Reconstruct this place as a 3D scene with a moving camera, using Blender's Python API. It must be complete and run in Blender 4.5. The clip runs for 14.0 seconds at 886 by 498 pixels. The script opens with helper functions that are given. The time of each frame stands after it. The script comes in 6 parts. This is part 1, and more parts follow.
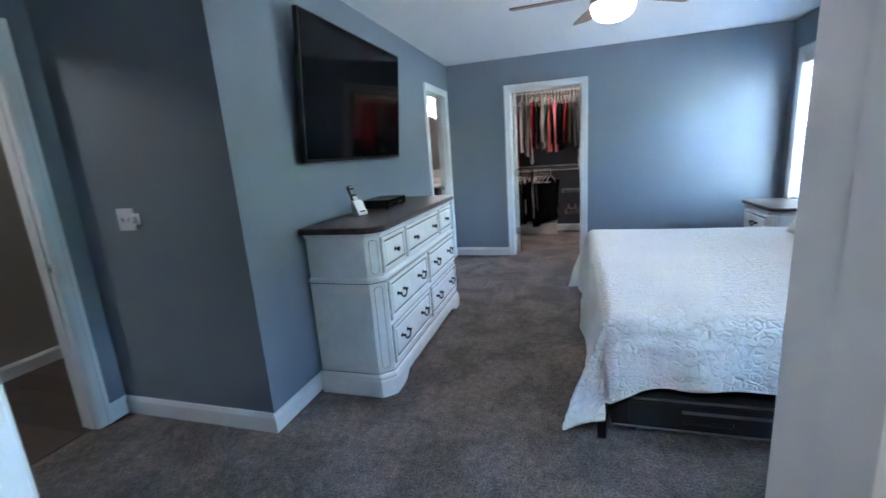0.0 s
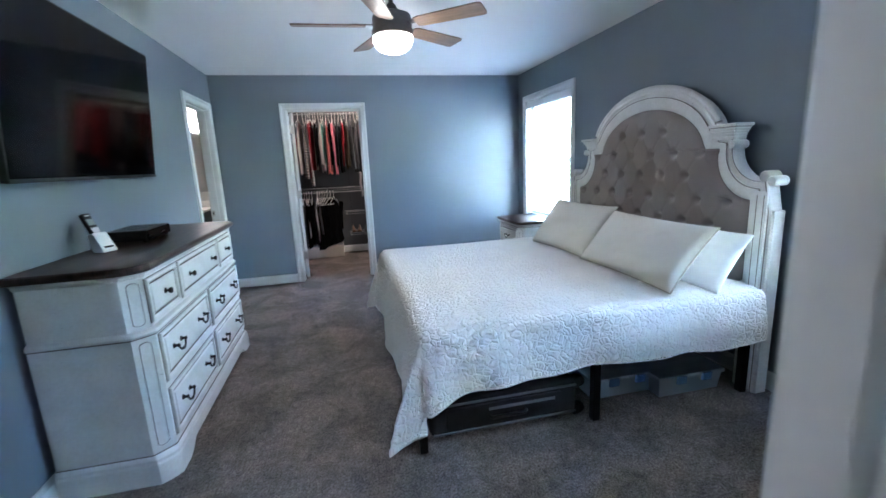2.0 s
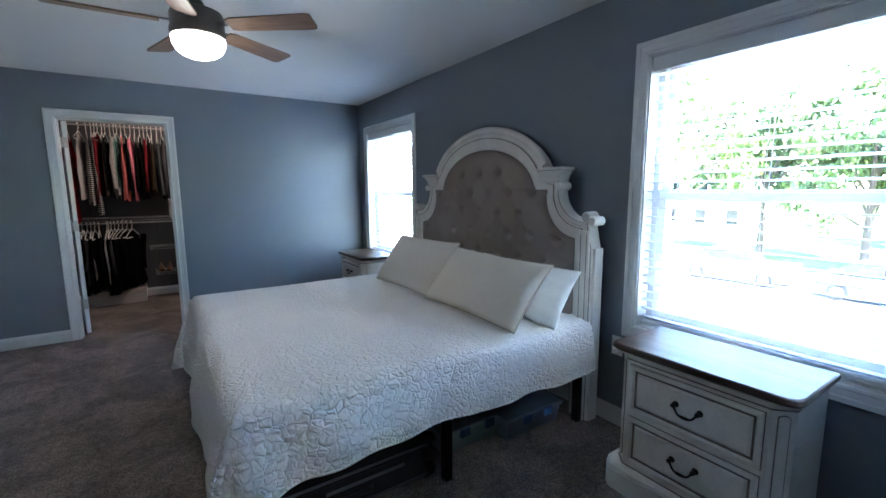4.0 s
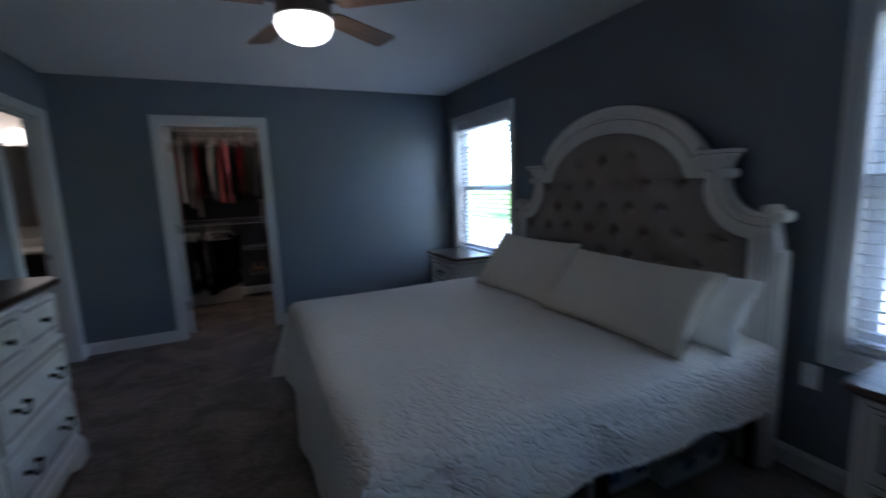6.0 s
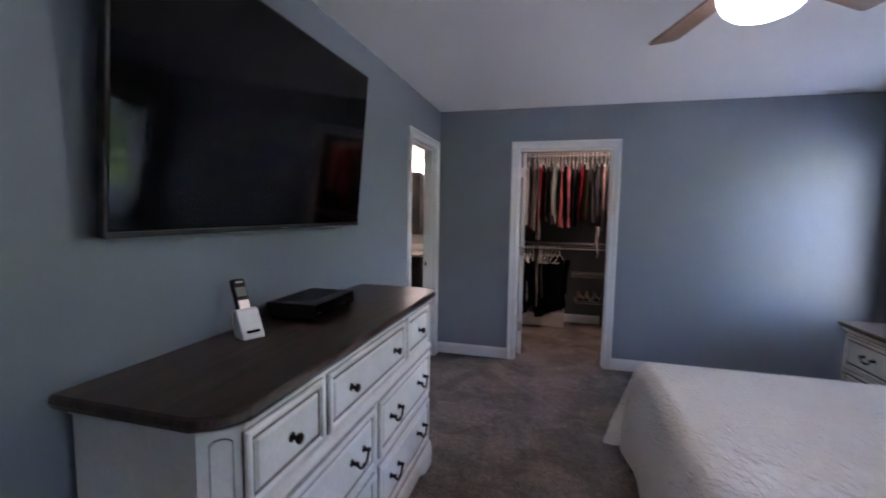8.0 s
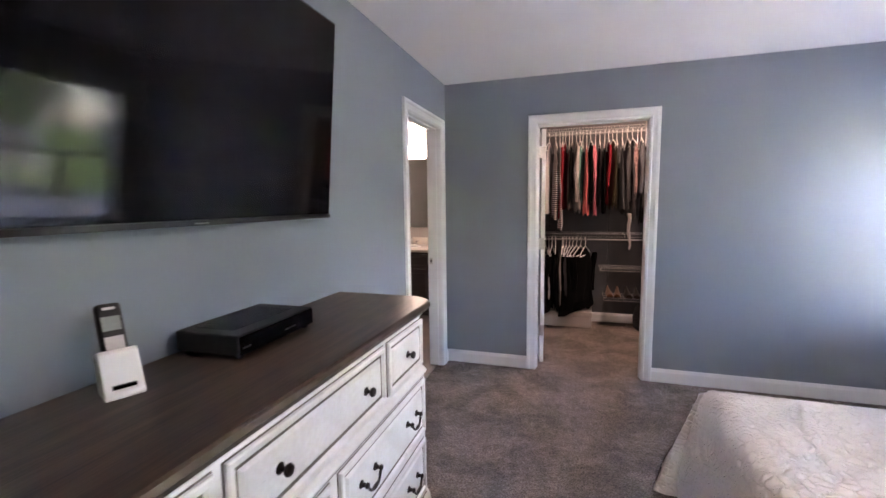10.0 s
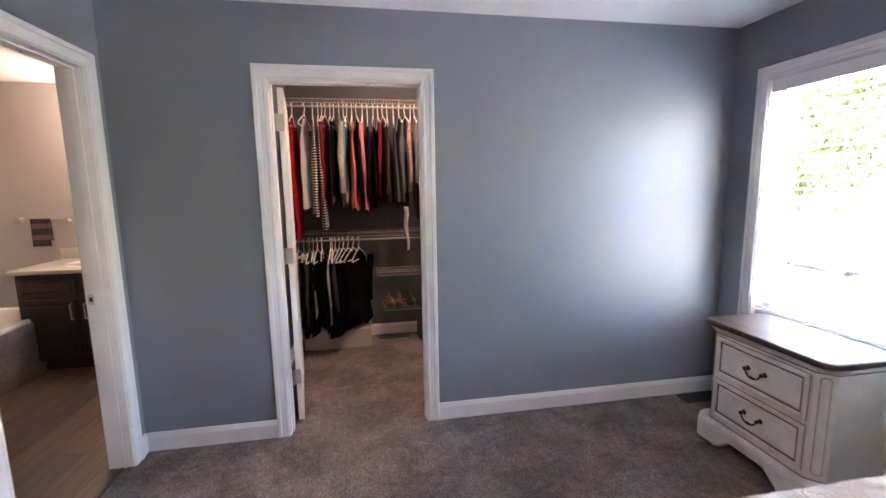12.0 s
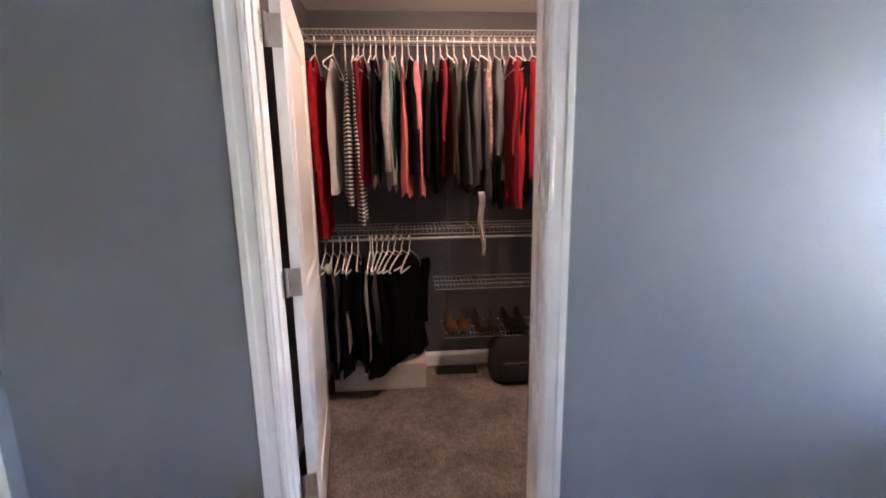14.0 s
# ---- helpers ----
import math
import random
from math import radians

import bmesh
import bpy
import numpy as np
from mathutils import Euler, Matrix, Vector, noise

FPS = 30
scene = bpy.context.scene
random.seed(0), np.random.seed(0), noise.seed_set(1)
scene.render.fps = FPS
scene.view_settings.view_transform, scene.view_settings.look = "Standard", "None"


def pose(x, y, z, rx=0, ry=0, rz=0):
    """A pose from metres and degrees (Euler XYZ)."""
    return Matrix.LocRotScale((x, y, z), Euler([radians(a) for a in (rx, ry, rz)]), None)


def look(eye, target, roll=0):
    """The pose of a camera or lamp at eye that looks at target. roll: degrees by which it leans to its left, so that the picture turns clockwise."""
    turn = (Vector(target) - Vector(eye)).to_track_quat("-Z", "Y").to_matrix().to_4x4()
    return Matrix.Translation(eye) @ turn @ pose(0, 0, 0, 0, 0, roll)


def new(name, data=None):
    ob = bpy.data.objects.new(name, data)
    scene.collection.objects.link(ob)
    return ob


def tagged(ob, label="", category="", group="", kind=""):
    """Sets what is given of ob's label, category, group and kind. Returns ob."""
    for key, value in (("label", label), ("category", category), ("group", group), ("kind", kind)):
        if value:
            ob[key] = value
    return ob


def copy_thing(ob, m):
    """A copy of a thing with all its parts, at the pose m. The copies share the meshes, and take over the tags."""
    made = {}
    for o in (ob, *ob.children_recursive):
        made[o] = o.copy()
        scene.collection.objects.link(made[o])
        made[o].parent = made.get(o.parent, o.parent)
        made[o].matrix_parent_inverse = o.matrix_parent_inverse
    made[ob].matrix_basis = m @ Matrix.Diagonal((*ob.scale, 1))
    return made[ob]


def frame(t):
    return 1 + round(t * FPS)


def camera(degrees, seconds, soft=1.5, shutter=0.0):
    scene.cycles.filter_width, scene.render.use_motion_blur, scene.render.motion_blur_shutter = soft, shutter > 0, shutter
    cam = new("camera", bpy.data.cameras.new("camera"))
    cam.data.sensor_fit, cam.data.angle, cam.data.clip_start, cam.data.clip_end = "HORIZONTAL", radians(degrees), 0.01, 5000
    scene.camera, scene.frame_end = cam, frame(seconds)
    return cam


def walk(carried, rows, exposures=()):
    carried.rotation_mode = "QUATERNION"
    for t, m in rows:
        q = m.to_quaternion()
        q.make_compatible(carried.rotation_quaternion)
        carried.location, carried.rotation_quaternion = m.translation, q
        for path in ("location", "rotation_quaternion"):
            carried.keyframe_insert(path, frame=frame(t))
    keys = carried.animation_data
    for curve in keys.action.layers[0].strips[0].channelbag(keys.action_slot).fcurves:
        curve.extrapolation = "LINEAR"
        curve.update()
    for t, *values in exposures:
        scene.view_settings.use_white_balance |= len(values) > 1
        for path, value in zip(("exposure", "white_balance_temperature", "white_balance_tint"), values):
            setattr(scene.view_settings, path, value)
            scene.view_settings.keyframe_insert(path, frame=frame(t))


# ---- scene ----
cam = camera(92.3, 14.0, soft=1.55, shutter=0.4)
PATH = [
    (0, (0.582, 0.386, 1.366), (0.008, 2.252, 0.931), -4.1),
    (0.5, (0.516, 0.4, 1.372), (0.237, 2.337, 0.958), -4.1),
    (1, (0.448, 0.358, 1.376), (0.495, 2.315, 0.966), -3.3),
    (1.5, (0.422, 0.352, 1.381), (0.705, 2.293, 0.989), -2.1),
    (2, (0.447, 0.469, 1.375), (0.878, 2.381, 0.978), -2.6),
    (2.5, (0.51, 0.635, 1.388), (1.0, 2.547, 1.064), -3.4),
    (3, (0.56, 0.694, 1.394), (1.166, 2.573, 1.074), -3.2),
    (3.5, (0.579, 0.701, 1.397), (1.517, 2.445, 1.117), -0.9),
    (3.7, (0.592, 0.712, 1.388), (1.688, 2.364, 1.118), -0.4),
    (5.8, (0.506, 1.077, 1.391), (1.553, 2.75, 1.069), -1.5),
    (6, (0.502, 1.19, 1.402), (1.33, 2.986, 1.103), -2.2),
    (6.5, (0.54, 1.418, 1.442), (0.92, 3.368, 1.204), -0.9),
    (7, (0.501, 1.507, 1.431), (0.51, 3.489, 1.159), -1.9),
    (7.5, (0.399, 1.597, 1.446), (0.144, 3.566, 1.204), -0.5),
    (8, (0.25, 1.718, 1.451), (-0.264, 3.643, 1.275), 0.9),
    (8.2, (0.2, 1.762, 1.458), (-0.383, 3.669, 1.305), 1.3),
    (10.3, (0.209, 2.425, 1.422), (-0.381, 4.32, 1.174), -1.2),
    (10.5, (0.213, 2.535, 1.438), (-0.22, 4.466, 1.151), -1.1),
    (11, (0.223, 2.814, 1.458), (0.223, 4.797, 1.193), -1.6),
    (11.5, (0.294, 3.094, 1.439), (0.61, 5.047, 1.146), -1.8),
    (12, (0.388, 3.378, 1.461), (0.728, 5.328, 1.174), -0.9),
    (12.5, (0.344, 3.657, 1.422), (0.711, 5.588, 1.056), -0.2),
    (13, (0.31, 3.927, 1.419), (0.842, 5.797, 0.951), -0.0),
    (13.5, (0.29, 4.263, 1.399), (0.612, 6.191, 0.976), -0.6),
    (14, (0.305, 4.621, 1.424), (0.451, 6.583, 1.061), -0.9),
]
EXPOSURES = [
    (0.0, 6.52, 5350, 8), (1.5, 6.60, 5400, 8), (2.2, 6.57, 5450, 8), (3.0, 6.32, 5550, 10), (3.7, 5.92, 5700, 10), (5.8, 3.80, 5500, 12), (6.1, 3.97, 5500, 14), (6.5, 4.40, 5550, 16), (7.0, 4.92, 5700, 20), (7.5, 5.22, 5950, 24),
    (8.2, 5.72, 6300, 28), (10.3, 6.67, 7050, 30), (12.0, 6.62, 7200, 30), (12.6, 6.42, 7150, 30), (13.4, 6.52, 6950, 28), (14.0, 6.62, 6850, 28),
]
walk(cam, [(t, look(eye, target, roll)) for t, eye, target, roll in PATH], EXPOSURES)

# ---- world and light ----
world = bpy.data.worlds.new("sky")
scene.world = world
world.use_nodes = True
wn = world.node_tree
sky = wn.nodes.new("ShaderNodeTexSky")
sky.sky_type = "NISHITA"
sky.sun_disc = False
sky.sun_elevation = radians(48)
sky.sun_rotation = radians(191)
wn.nodes["Background"].inputs["Strength"].default_value = 0.15
wn.links.new(sky.outputs[0], wn.nodes["Background"].inputs["Color"])
sun = new("sun", bpy.data.lights.new("sun", "SUN"))
sun.data.energy, sun.data.angle, sun.data.color = 3.6, radians(0.6), (1.0, 0.95, 0.88)
sun.matrix_world = look((-6, -30, 34), (0, 0, 0))


def point_lamp(name, place, watts, radius, colour):
    lamp = new(name, bpy.data.lights.new(name, "POINT"))
    lamp.data.energy, lamp.data.shadow_soft_size, lamp.data.color = watts, radius, colour
    lamp.location = place
    return lamp


# ---- materials ----
def material(name, colour, rough=0.5, metal=0.0, spots=None, scale=6.0, amount=0.25, grain=None, bump=0.0, bump_scale=200.0, specular=0.5, stretch=(1, 1, 1)):
    """A principled surface whose colour drifts between two tones, with a fine relief."""
    m = bpy.data.materials.new(name)
    m.use_nodes = True
    t = m.node_tree
    p = t.nodes["Principled BSDF"]
    p.inputs["Roughness"].default_value = rough
    p.inputs["Metallic"].default_value = metal
    p.inputs["Specular IOR Level"].default_value = specular
    co = t.nodes.new("ShaderNodeTexCoord")
    mp = t.nodes.new("ShaderNodeMapping")
    mp.inputs["Scale"].default_value = stretch
    t.links.new(co.outputs["Object"], mp.inputs["Vector"])
    n1 = t.nodes.new("ShaderNodeTexNoise")
    n1.inputs["Scale"].default_value = scale
    n1.inputs["Detail"].default_value = 6
    t.links.new(mp.outputs[0], n1.inputs["Vector"])
    n2 = t.nodes.new("ShaderNodeTexNoise")
    n2.inputs["Scale"].default_value = grain or bump_scale
    n2.inputs["Detail"].default_value = 3
    t.links.new(mp.outputs[0], n2.inputs["Vector"])
    avg = t.nodes.new("ShaderNodeMath")
    avg.operation = "MULTIPLY_ADD"
    avg.inputs[1].default_value = 0.6
    t.links.new(n1.outputs["Fac"], avg.inputs[0])
    half = t.nodes.new("ShaderNodeMath")
    half.operation = "MULTIPLY"
    half.inputs[1].default_value = 0.4
    t.links.new(n2.outputs["Fac"], half.inputs[0])
    t.links.new(half.outputs[0], avg.inputs[2])
    ramp = t.nodes.new("ShaderNodeValToRGB")
    ramp.color_ramp.elements[0].position, ramp.color_ramp.elements[1].position = 0.32, 0.68
    dark = spots or tuple(c * (1 - amount) for c in colour)
    ramp.color_ramp.elements[0].color = (*dark, 1)
    ramp.color_ramp.elements[1].color = (*colour, 1)
    t.links.new(avg.outputs[0], ramp.inputs[0])
    t.links.new(ramp.outputs[0], p.inputs["Base Color"])
    if bump:
        nb = t.nodes.new("ShaderNodeTexNoise")
        nb.inputs["Scale"].default_value = bump_scale
        nb.inputs["Detail"].default_value = 4
        t.links.new(mp.outputs[0], nb.inputs["Vector"])
        b = t.nodes.new("ShaderNodeBump")
        b.inputs["Strength"].default_value = bump
        b.inputs["Distance"].default_value = 0.004
        t.links.new(nb.outputs["Fac"], b.inputs["Height"])
        t.links.new(b.outputs[0], p.inputs["Normal"])
    return m


def tinted(m, low=0.75, high=1.15):
    """Lets each object on the material differ a little in value."""
    t = m.node_tree
    p = t.nodes["Principled BSDF"]
    old = p.inputs["Base Color"].links[0].from_socket
    info = t.nodes.new("ShaderNodeObjectInfo")
    rng = t.nodes.new("ShaderNodeMapRange")
    rng.inputs["To Min"].default_value, rng.inputs["To Max"].default_value = low, high
    t.links.new(info.outputs["Random"], rng.inputs["Value"])
    hsv = t.nodes.new("ShaderNodeHueSaturation")
    t.links.new(rng.outputs[0], hsv.inputs["Value"])
    t.links.new(old, hsv.inputs["Color"])
    t.links.new(hsv.outputs[0], p.inputs["Base Color"])
    return m


def glowing(name, colour, strength):
    m = bpy.data.materials.new(name)
    m.use_nodes = True
    p = m.node_tree.nodes["Principled BSDF"]
    p.inputs["Base Color"].default_value = (0.9, 0.9, 0.88, 1)
    p.inputs["Emission Color"].default_value = (*colour, 1)
    p.inputs["Emission Strength"].default_value = strength
    return m


def glass_material():
    m = bpy.data.materials.new("clear_glass")
    m.use_nodes = True
    p = m.node_tree.nodes["Principled BSDF"]
    p.inputs["Base Color"].default_value = (0.96, 0.98, 0.97, 1)
    p.inputs["Transmission Weight"].default_value = 1.0
    p.inputs["Roughness"].default_value = 0.0
    p.inputs["IOR"].default_value = 1.02
    return m


def carpet_material():
    """Cut pile: tufts a few millimetres wide, trodden patches a hand or two across."""
    m = bpy.data.materials.new("carpet_pile")
    m.use_nodes = True
    t = m.node_tree
    p = t.nodes["Principled BSDF"]
    p.inputs["Roughness"].default_value = 1.0
    p.inputs["Specular IOR Level"].default_value = 0.04
    co = t.nodes.new("ShaderNodeTexCoord")

    def tex(scale, detail, rough, warp=0.0):
        n = t.nodes.new("ShaderNodeTexNoise")
        n.inputs["Scale"].default_value = scale
        n.inputs["Detail"].default_value = detail
        n.inputs["Roughness"].default_value = rough
        n.inputs["Distortion"].default_value = warp
        t.links.new(co.outputs["Object"], n.inputs["Vector"])
        return n

    def ramp(source, stops):
        r = t.nodes.new("ShaderNodeValToRGB")
        e = r.color_ramp.elements
        e[0].position, e[0].color = stops[0][0], (*stops[0][1], 1)
        e[1].position, e[1].color = stops[1][0], (*stops[1][1], 1)
        t.links.new(source.outputs["Fac"], r.inputs[0])
        return r
    tuft = ramp(tex(105.0, 6, 0.85), ((0.40, (0.090, 0.078, 0.070)), (0.62, (0.40, 0.350, 0.318))))
    trodden = ramp(tex(2.9, 8, 0.66, 0.5), ((0.42, (0.74, 0.74, 0.745)), (0.58, (1.14, 1.12, 1.11))))
    brushed = ramp(tex(26.0, 5, 0.7, 0.3), ((0.38, (0.78, 0.78, 0.78)), (0.62, (1.14, 1.14, 1.14))))
    out = tuft.outputs[0]
    for other in (trodden, brushed):
        mx = t.nodes.new("ShaderNodeMix")
        mx.data_type, mx.blend_type = "RGBA", "MULTIPLY"
        mx.inputs["Factor"].default_value = 1.0
        t.links.new(out, mx.inputs["A"])
        t.links.new(other.outputs[0], mx.inputs["B"])
        out = mx.outputs["Result"]
    t.links.new(out, p.inputs["Base Color"])
    b = t.nodes.new("ShaderNodeBump")
    b.inputs["Strength"].default_value = 0.8
    b.inputs["Distance"].default_value = 0.015
    t.links.new(tex(170.0, 4, 0.7).outputs["Fac"], b.inputs["Height"])
    t.links.new(b.outputs[0], p.inputs["Normal"])
    return m


def quilt_material():
    """Off-white matelasse cloth with a raised leaf and flower pattern."""
    m = material("quilted_cotton", (0.82, 0.78, 0.73), 0.9, scale=5.0, amount=0.06, grain=240.0, specular=0.15)
    t = m.node_tree
    p = t.nodes["Principled BSDF"]
    co = t.nodes.new("ShaderNodeTexCoord")
    warp = t.nodes.new("ShaderNodeTexNoise")
    warp.inputs["Scale"].default_value = 22.0
    mix = t.nodes.new("ShaderNodeMix")
    mix.data_type = "RGBA"
    mix.blend_type = "LINEAR_LIGHT"
    mix.inputs["Factor"].default_value = 0.02
    t.links.new(co.outputs["Object"], warp.inputs["Vector"])
    t.links.new(co.outputs["Object"], mix.inputs["A"])
    t.links.new(warp.outputs["Color"], mix.inputs["B"])
    flower = t.nodes.new("ShaderNodeTexVoronoi")
    flower.inputs["Scale"].default_value = 11.0
    petal = t.nodes.new("ShaderNodeTexVoronoi")
    petal.inputs["Scale"].default_value = 27.0
    petal.feature = "DISTANCE_TO_EDGE"
    for v in (flower, petal):
        t.links.new(mix.outputs["Result"], v.inputs["Vector"])

    def calc(operation, a, b):
        n = t.nodes.new("ShaderNodeMath")
        n.operation = operation
        for socket, value in zip(n.inputs, (a, b)):
            if isinstance(value, float):
                socket.default_value = value
            else:
                t.links.new(value, socket)
        return n.outputs[0]
    rings = calc("SINE", calc("MULTIPLY", flower.outputs["Distance"], 34.0), 0.0)
    seams = calc("MINIMUM", calc("MULTIPLY", petal.outputs["Distance"], 7.0), 1.0)
    height = calc("ADD", calc("MULTIPLY", rings, 0.22), seams)
    b = t.nodes.new("ShaderNodeBump")
    b.inputs["Strength"].default_value = 0.9
    b.inputs["Distance"].default_value = 0.0058
    t.links.new(height, b.inputs["Height"])
    t.links.new(b.outputs[0], p.inputs["Normal"])
    return m


def striped_material(name, dark, light, repeat):
    m = bpy.data.materials.new(name)
    m.use_nodes = True
    t = m.node_tree
    p = t.nodes["Principled BSDF"]
    p.inputs["Roughness"].default_value = 0.9
    co = t.nodes.new("ShaderNodeTexCoord")
    w = t.nodes.new("ShaderNodeTexWave")
    w.bands_direction = "Z"
    w.inputs["Scale"].default_value = repeat
    w.inputs["Distortion"].default_value = 0.4
    w.inputs["Detail"].default_value = 1
    r = t.nodes.new("ShaderNodeValToRGB")
    r.color_ramp.interpolation = "CONSTANT"
    r.color_ramp.elements[0].color = (*dark, 1)
    r.color_ramp.elements[1].position = 0.60
    r.color_ramp.elements[1].color = (*light, 1)
    t.links.new(co.outputs["Object"], w.inputs["Vector"])
    t.links.new(w.outputs["Fac"], r.inputs[0])
    t.links.new(r.outputs[0], p.inputs["Base Color"])
    return m


PAINT = material("blue_grey_wall_paint", (0.187, 0.216, 0.256), 0.56, scale=1.3, amount=0.05, grain=60.0, bump=0.08, bump_scale=260.0, specular=0.5)
HALL_PAINT = material("beige_grey_wall_paint", (0.34, 0.31, 0.27), 0.6, scale=1.3, amount=0.05, bump=0.10, bump_scale=260.0, specular=0.3)
BATH_PAINT = material("warm_beige_wall_paint", (0.52, 0.485, 0.45), 0.55, scale=1.5, amount=0.04, bump=0.10, bump_scale=260.0, specular=0.3)
# closet grey darkened so that the colour holds the interior's shade
CLOSET_SHADED = material("shade_darkened_closet_grey", (0.085, 0.09, 0.098), 0.6, scale=1.5, amount=0.06, bump=0.10, bump_scale=260.0, specular=0.3)
CEILING = material("matt_ceiling_paint", (0.80, 0.81, 0.81), 0.95, scale=1.0, amount=0.03, bump=0.25, bump_scale=140.0, specular=0.1)
TRIM = material("white_trim_enamel", (0.74, 0.745, 0.75), 0.32, scale=2.5, amount=0.05, grain=30.0)
CARPET = carpet_material()
PLANK = tinted(material("oak_look_plank", (0.155, 0.092, 0.056), 0.42, scale=5.0, spots=(0.045, 0.028, 0.020), grain=22.0, bump=0.06, bump_scale=90.0, stretch=(1.3, 0.35, 1)), 0.6, 1.3)
DARK_PLANK = tinted(material("dark_walnut_plank", (0.10, 0.068, 0.050), 0.42, scale=5.0, spots=(0.045, 0.031, 0.024), grain=30.0, bump=0.06, bump_scale=90.0, stretch=(0.8, 2.0, 1)), 0.75, 1.2)
ANTIQUE = material("antique_white_furniture_paint", (0.74, 0.73, 0.70), 0.42, scale=9.0, spots=(0.62, 0.60, 0.56), grain=70.0, bump=0.08, bump_scale=90.0)


def worn(m, fleck, scale, low, high):
    """Rubs sparse flecks of another colour through the paint."""
    t = m.node_tree
    p = t.nodes["Principled BSDF"]
    old = p.inputs["Base Color"].links[0].from_socket
    co = t.nodes.new("ShaderNodeTexCoord")
    mp = t.nodes.new("ShaderNodeMapping")
    mp.inputs["Scale"].default_value = (1.0, 0.35, 1.6)
    n = t.nodes.new("ShaderNodeTexNoise")
    n.inputs["Scale"].default_value = scale
    n.inputs["Detail"].default_value = 7
    n.inputs["Roughness"].default_value = 0.7
    r = t.nodes.new("ShaderNodeMapRange")
    r.inputs["From Min"].default_value, r.inputs["From Max"].default_value = low, high
    r.inputs["To Max"].default_value = 0.75
    mx = t.nodes.new("ShaderNodeMix")
    mx.data_type = "RGBA"
    mx.inputs["B"].default_value = (*fleck, 1)
    t.links.new(co.outputs["Object"], mp.inputs["Vector"])
    t.links.new(mp.outputs[0], n.inputs["Vector"])
    t.links.new(n.outputs["Fac"], r.inputs["Value"])
    t.links.new(r.outputs[0], mx.inputs["Factor"])
    t.links.new(old, mx.inputs["A"])
    t.links.new(mx.outputs["Result"], p.inputs["Base Color"])
    return m


worn(ANTIQUE, (0.24, 0.20, 0.165), 42.0, 0.655, 0.72)
GLAZE = material("brown_grey_glaze_in_grooves", (0.20, 0.172, 0.148), 0.6, scale=30.0, amount=0.5)
DARKTOP = material("dark_stained_wood_top", (0.108, 0.066, 0.047), 0.34, scale=5.0, specular=0.5, spots=(0.020, 0.014, 0.012), grain=22.0, bump=0.12, bump_scale=40.0, stretch=(6, 0.45, 1))
BRONZE = material("dark_bronze_metal", (0.045, 0.040, 0.038), 0.38, 0.8, scale=40.0, amount=0.3)
BLACK_METAL = material("black_powder_coat", (0.012, 0.012, 0.013), 0.4, 0.2, scale=30.0, amount=0.3)
BLACK_PLASTIC = material("black_plastic", (0.006, 0.006, 0.0065), 0.5, scale=30.0, amount=0.3)
SCREEN = material("dark_screen_glass", (0.0025, 0.0025, 0.003), 0.07, scale=3.0, amount=0.2, specular=0.11)
NICKEL = material("brushed_nickel", (0.55, 0.54, 0.52), 0.3, 1.0, scale=40.0, amount=0.15)
GUNMETAL = material("dark_brushed_nickel", (0.20, 0.19, 0.18), 0.34, 0.9, scale=40.0, amount=0.2)
CHROME = material("chrome", (0.8, 0.8, 0.8), 0.12, 1.0, scale=20.0, amount=0.05)
BLADE = material("weathered_oak_blade", (0.26, 0.17, 0.115), 0.45, scale=6.0, spots=(0.13, 0.085, 0.06), grain=40.0, bump=0.06, bump_scale=90.0, stretch=(0.7, 8, 1))
QUILT = quilt_material()
SHEET = material("white_cotton_sheet", (0.82, 0.82, 0.82), 0.9, scale=5.0, amount=0.04, bump=0.25, bump_scale=40.0, specular=0.1)
SHAM = material("ivory_cotton_sham", (0.70, 0.66, 0.585), 0.9, scale=5.0, amount=0.05, bump=0.35, bump_scale=30.0, specular=0.1)
LINEN = material("taupe_linen_upholstery", (0.300, 0.258, 0.236), 0.95, scale=8.0, amount=0.12, grain=500.0, bump=0.35, bump_scale=600.0, specular=0.1)
# button colour darkened to draw the shade in the tufts' dimples
SHADED_BUTTON = material("shade_darkened_linen_button", (0.060, 0.050, 0.045), 0.95, scale=60.0, amount=0.2, specular=0.1)
VINYL = material("white_vinyl", (0.78, 0.79, 0.80), 0.4, scale=5.0, amount=0.03)
SLAT = material("white_faux_wood_slat", (0.76, 0.77, 0.78), 0.45, scale=5.0, amount=0.04)
GLASS = glass_material()
OPAL = glowing("lit_opal_glass", (1.0, 0.93, 0.82), 0.35)
BATH_OPAL = glowing("lit_frosted_shade", (1.0, 0.83, 0.66), 0.4)
WIRE = material("white_coated_wire", (0.36, 0.36, 0.36), 0.35, scale=20.0, amount=0.05)
HANGER = material("white_plastic_hanger", (0.82, 0.81, 0.79), 0.35, scale=20.0, amount=0.05)


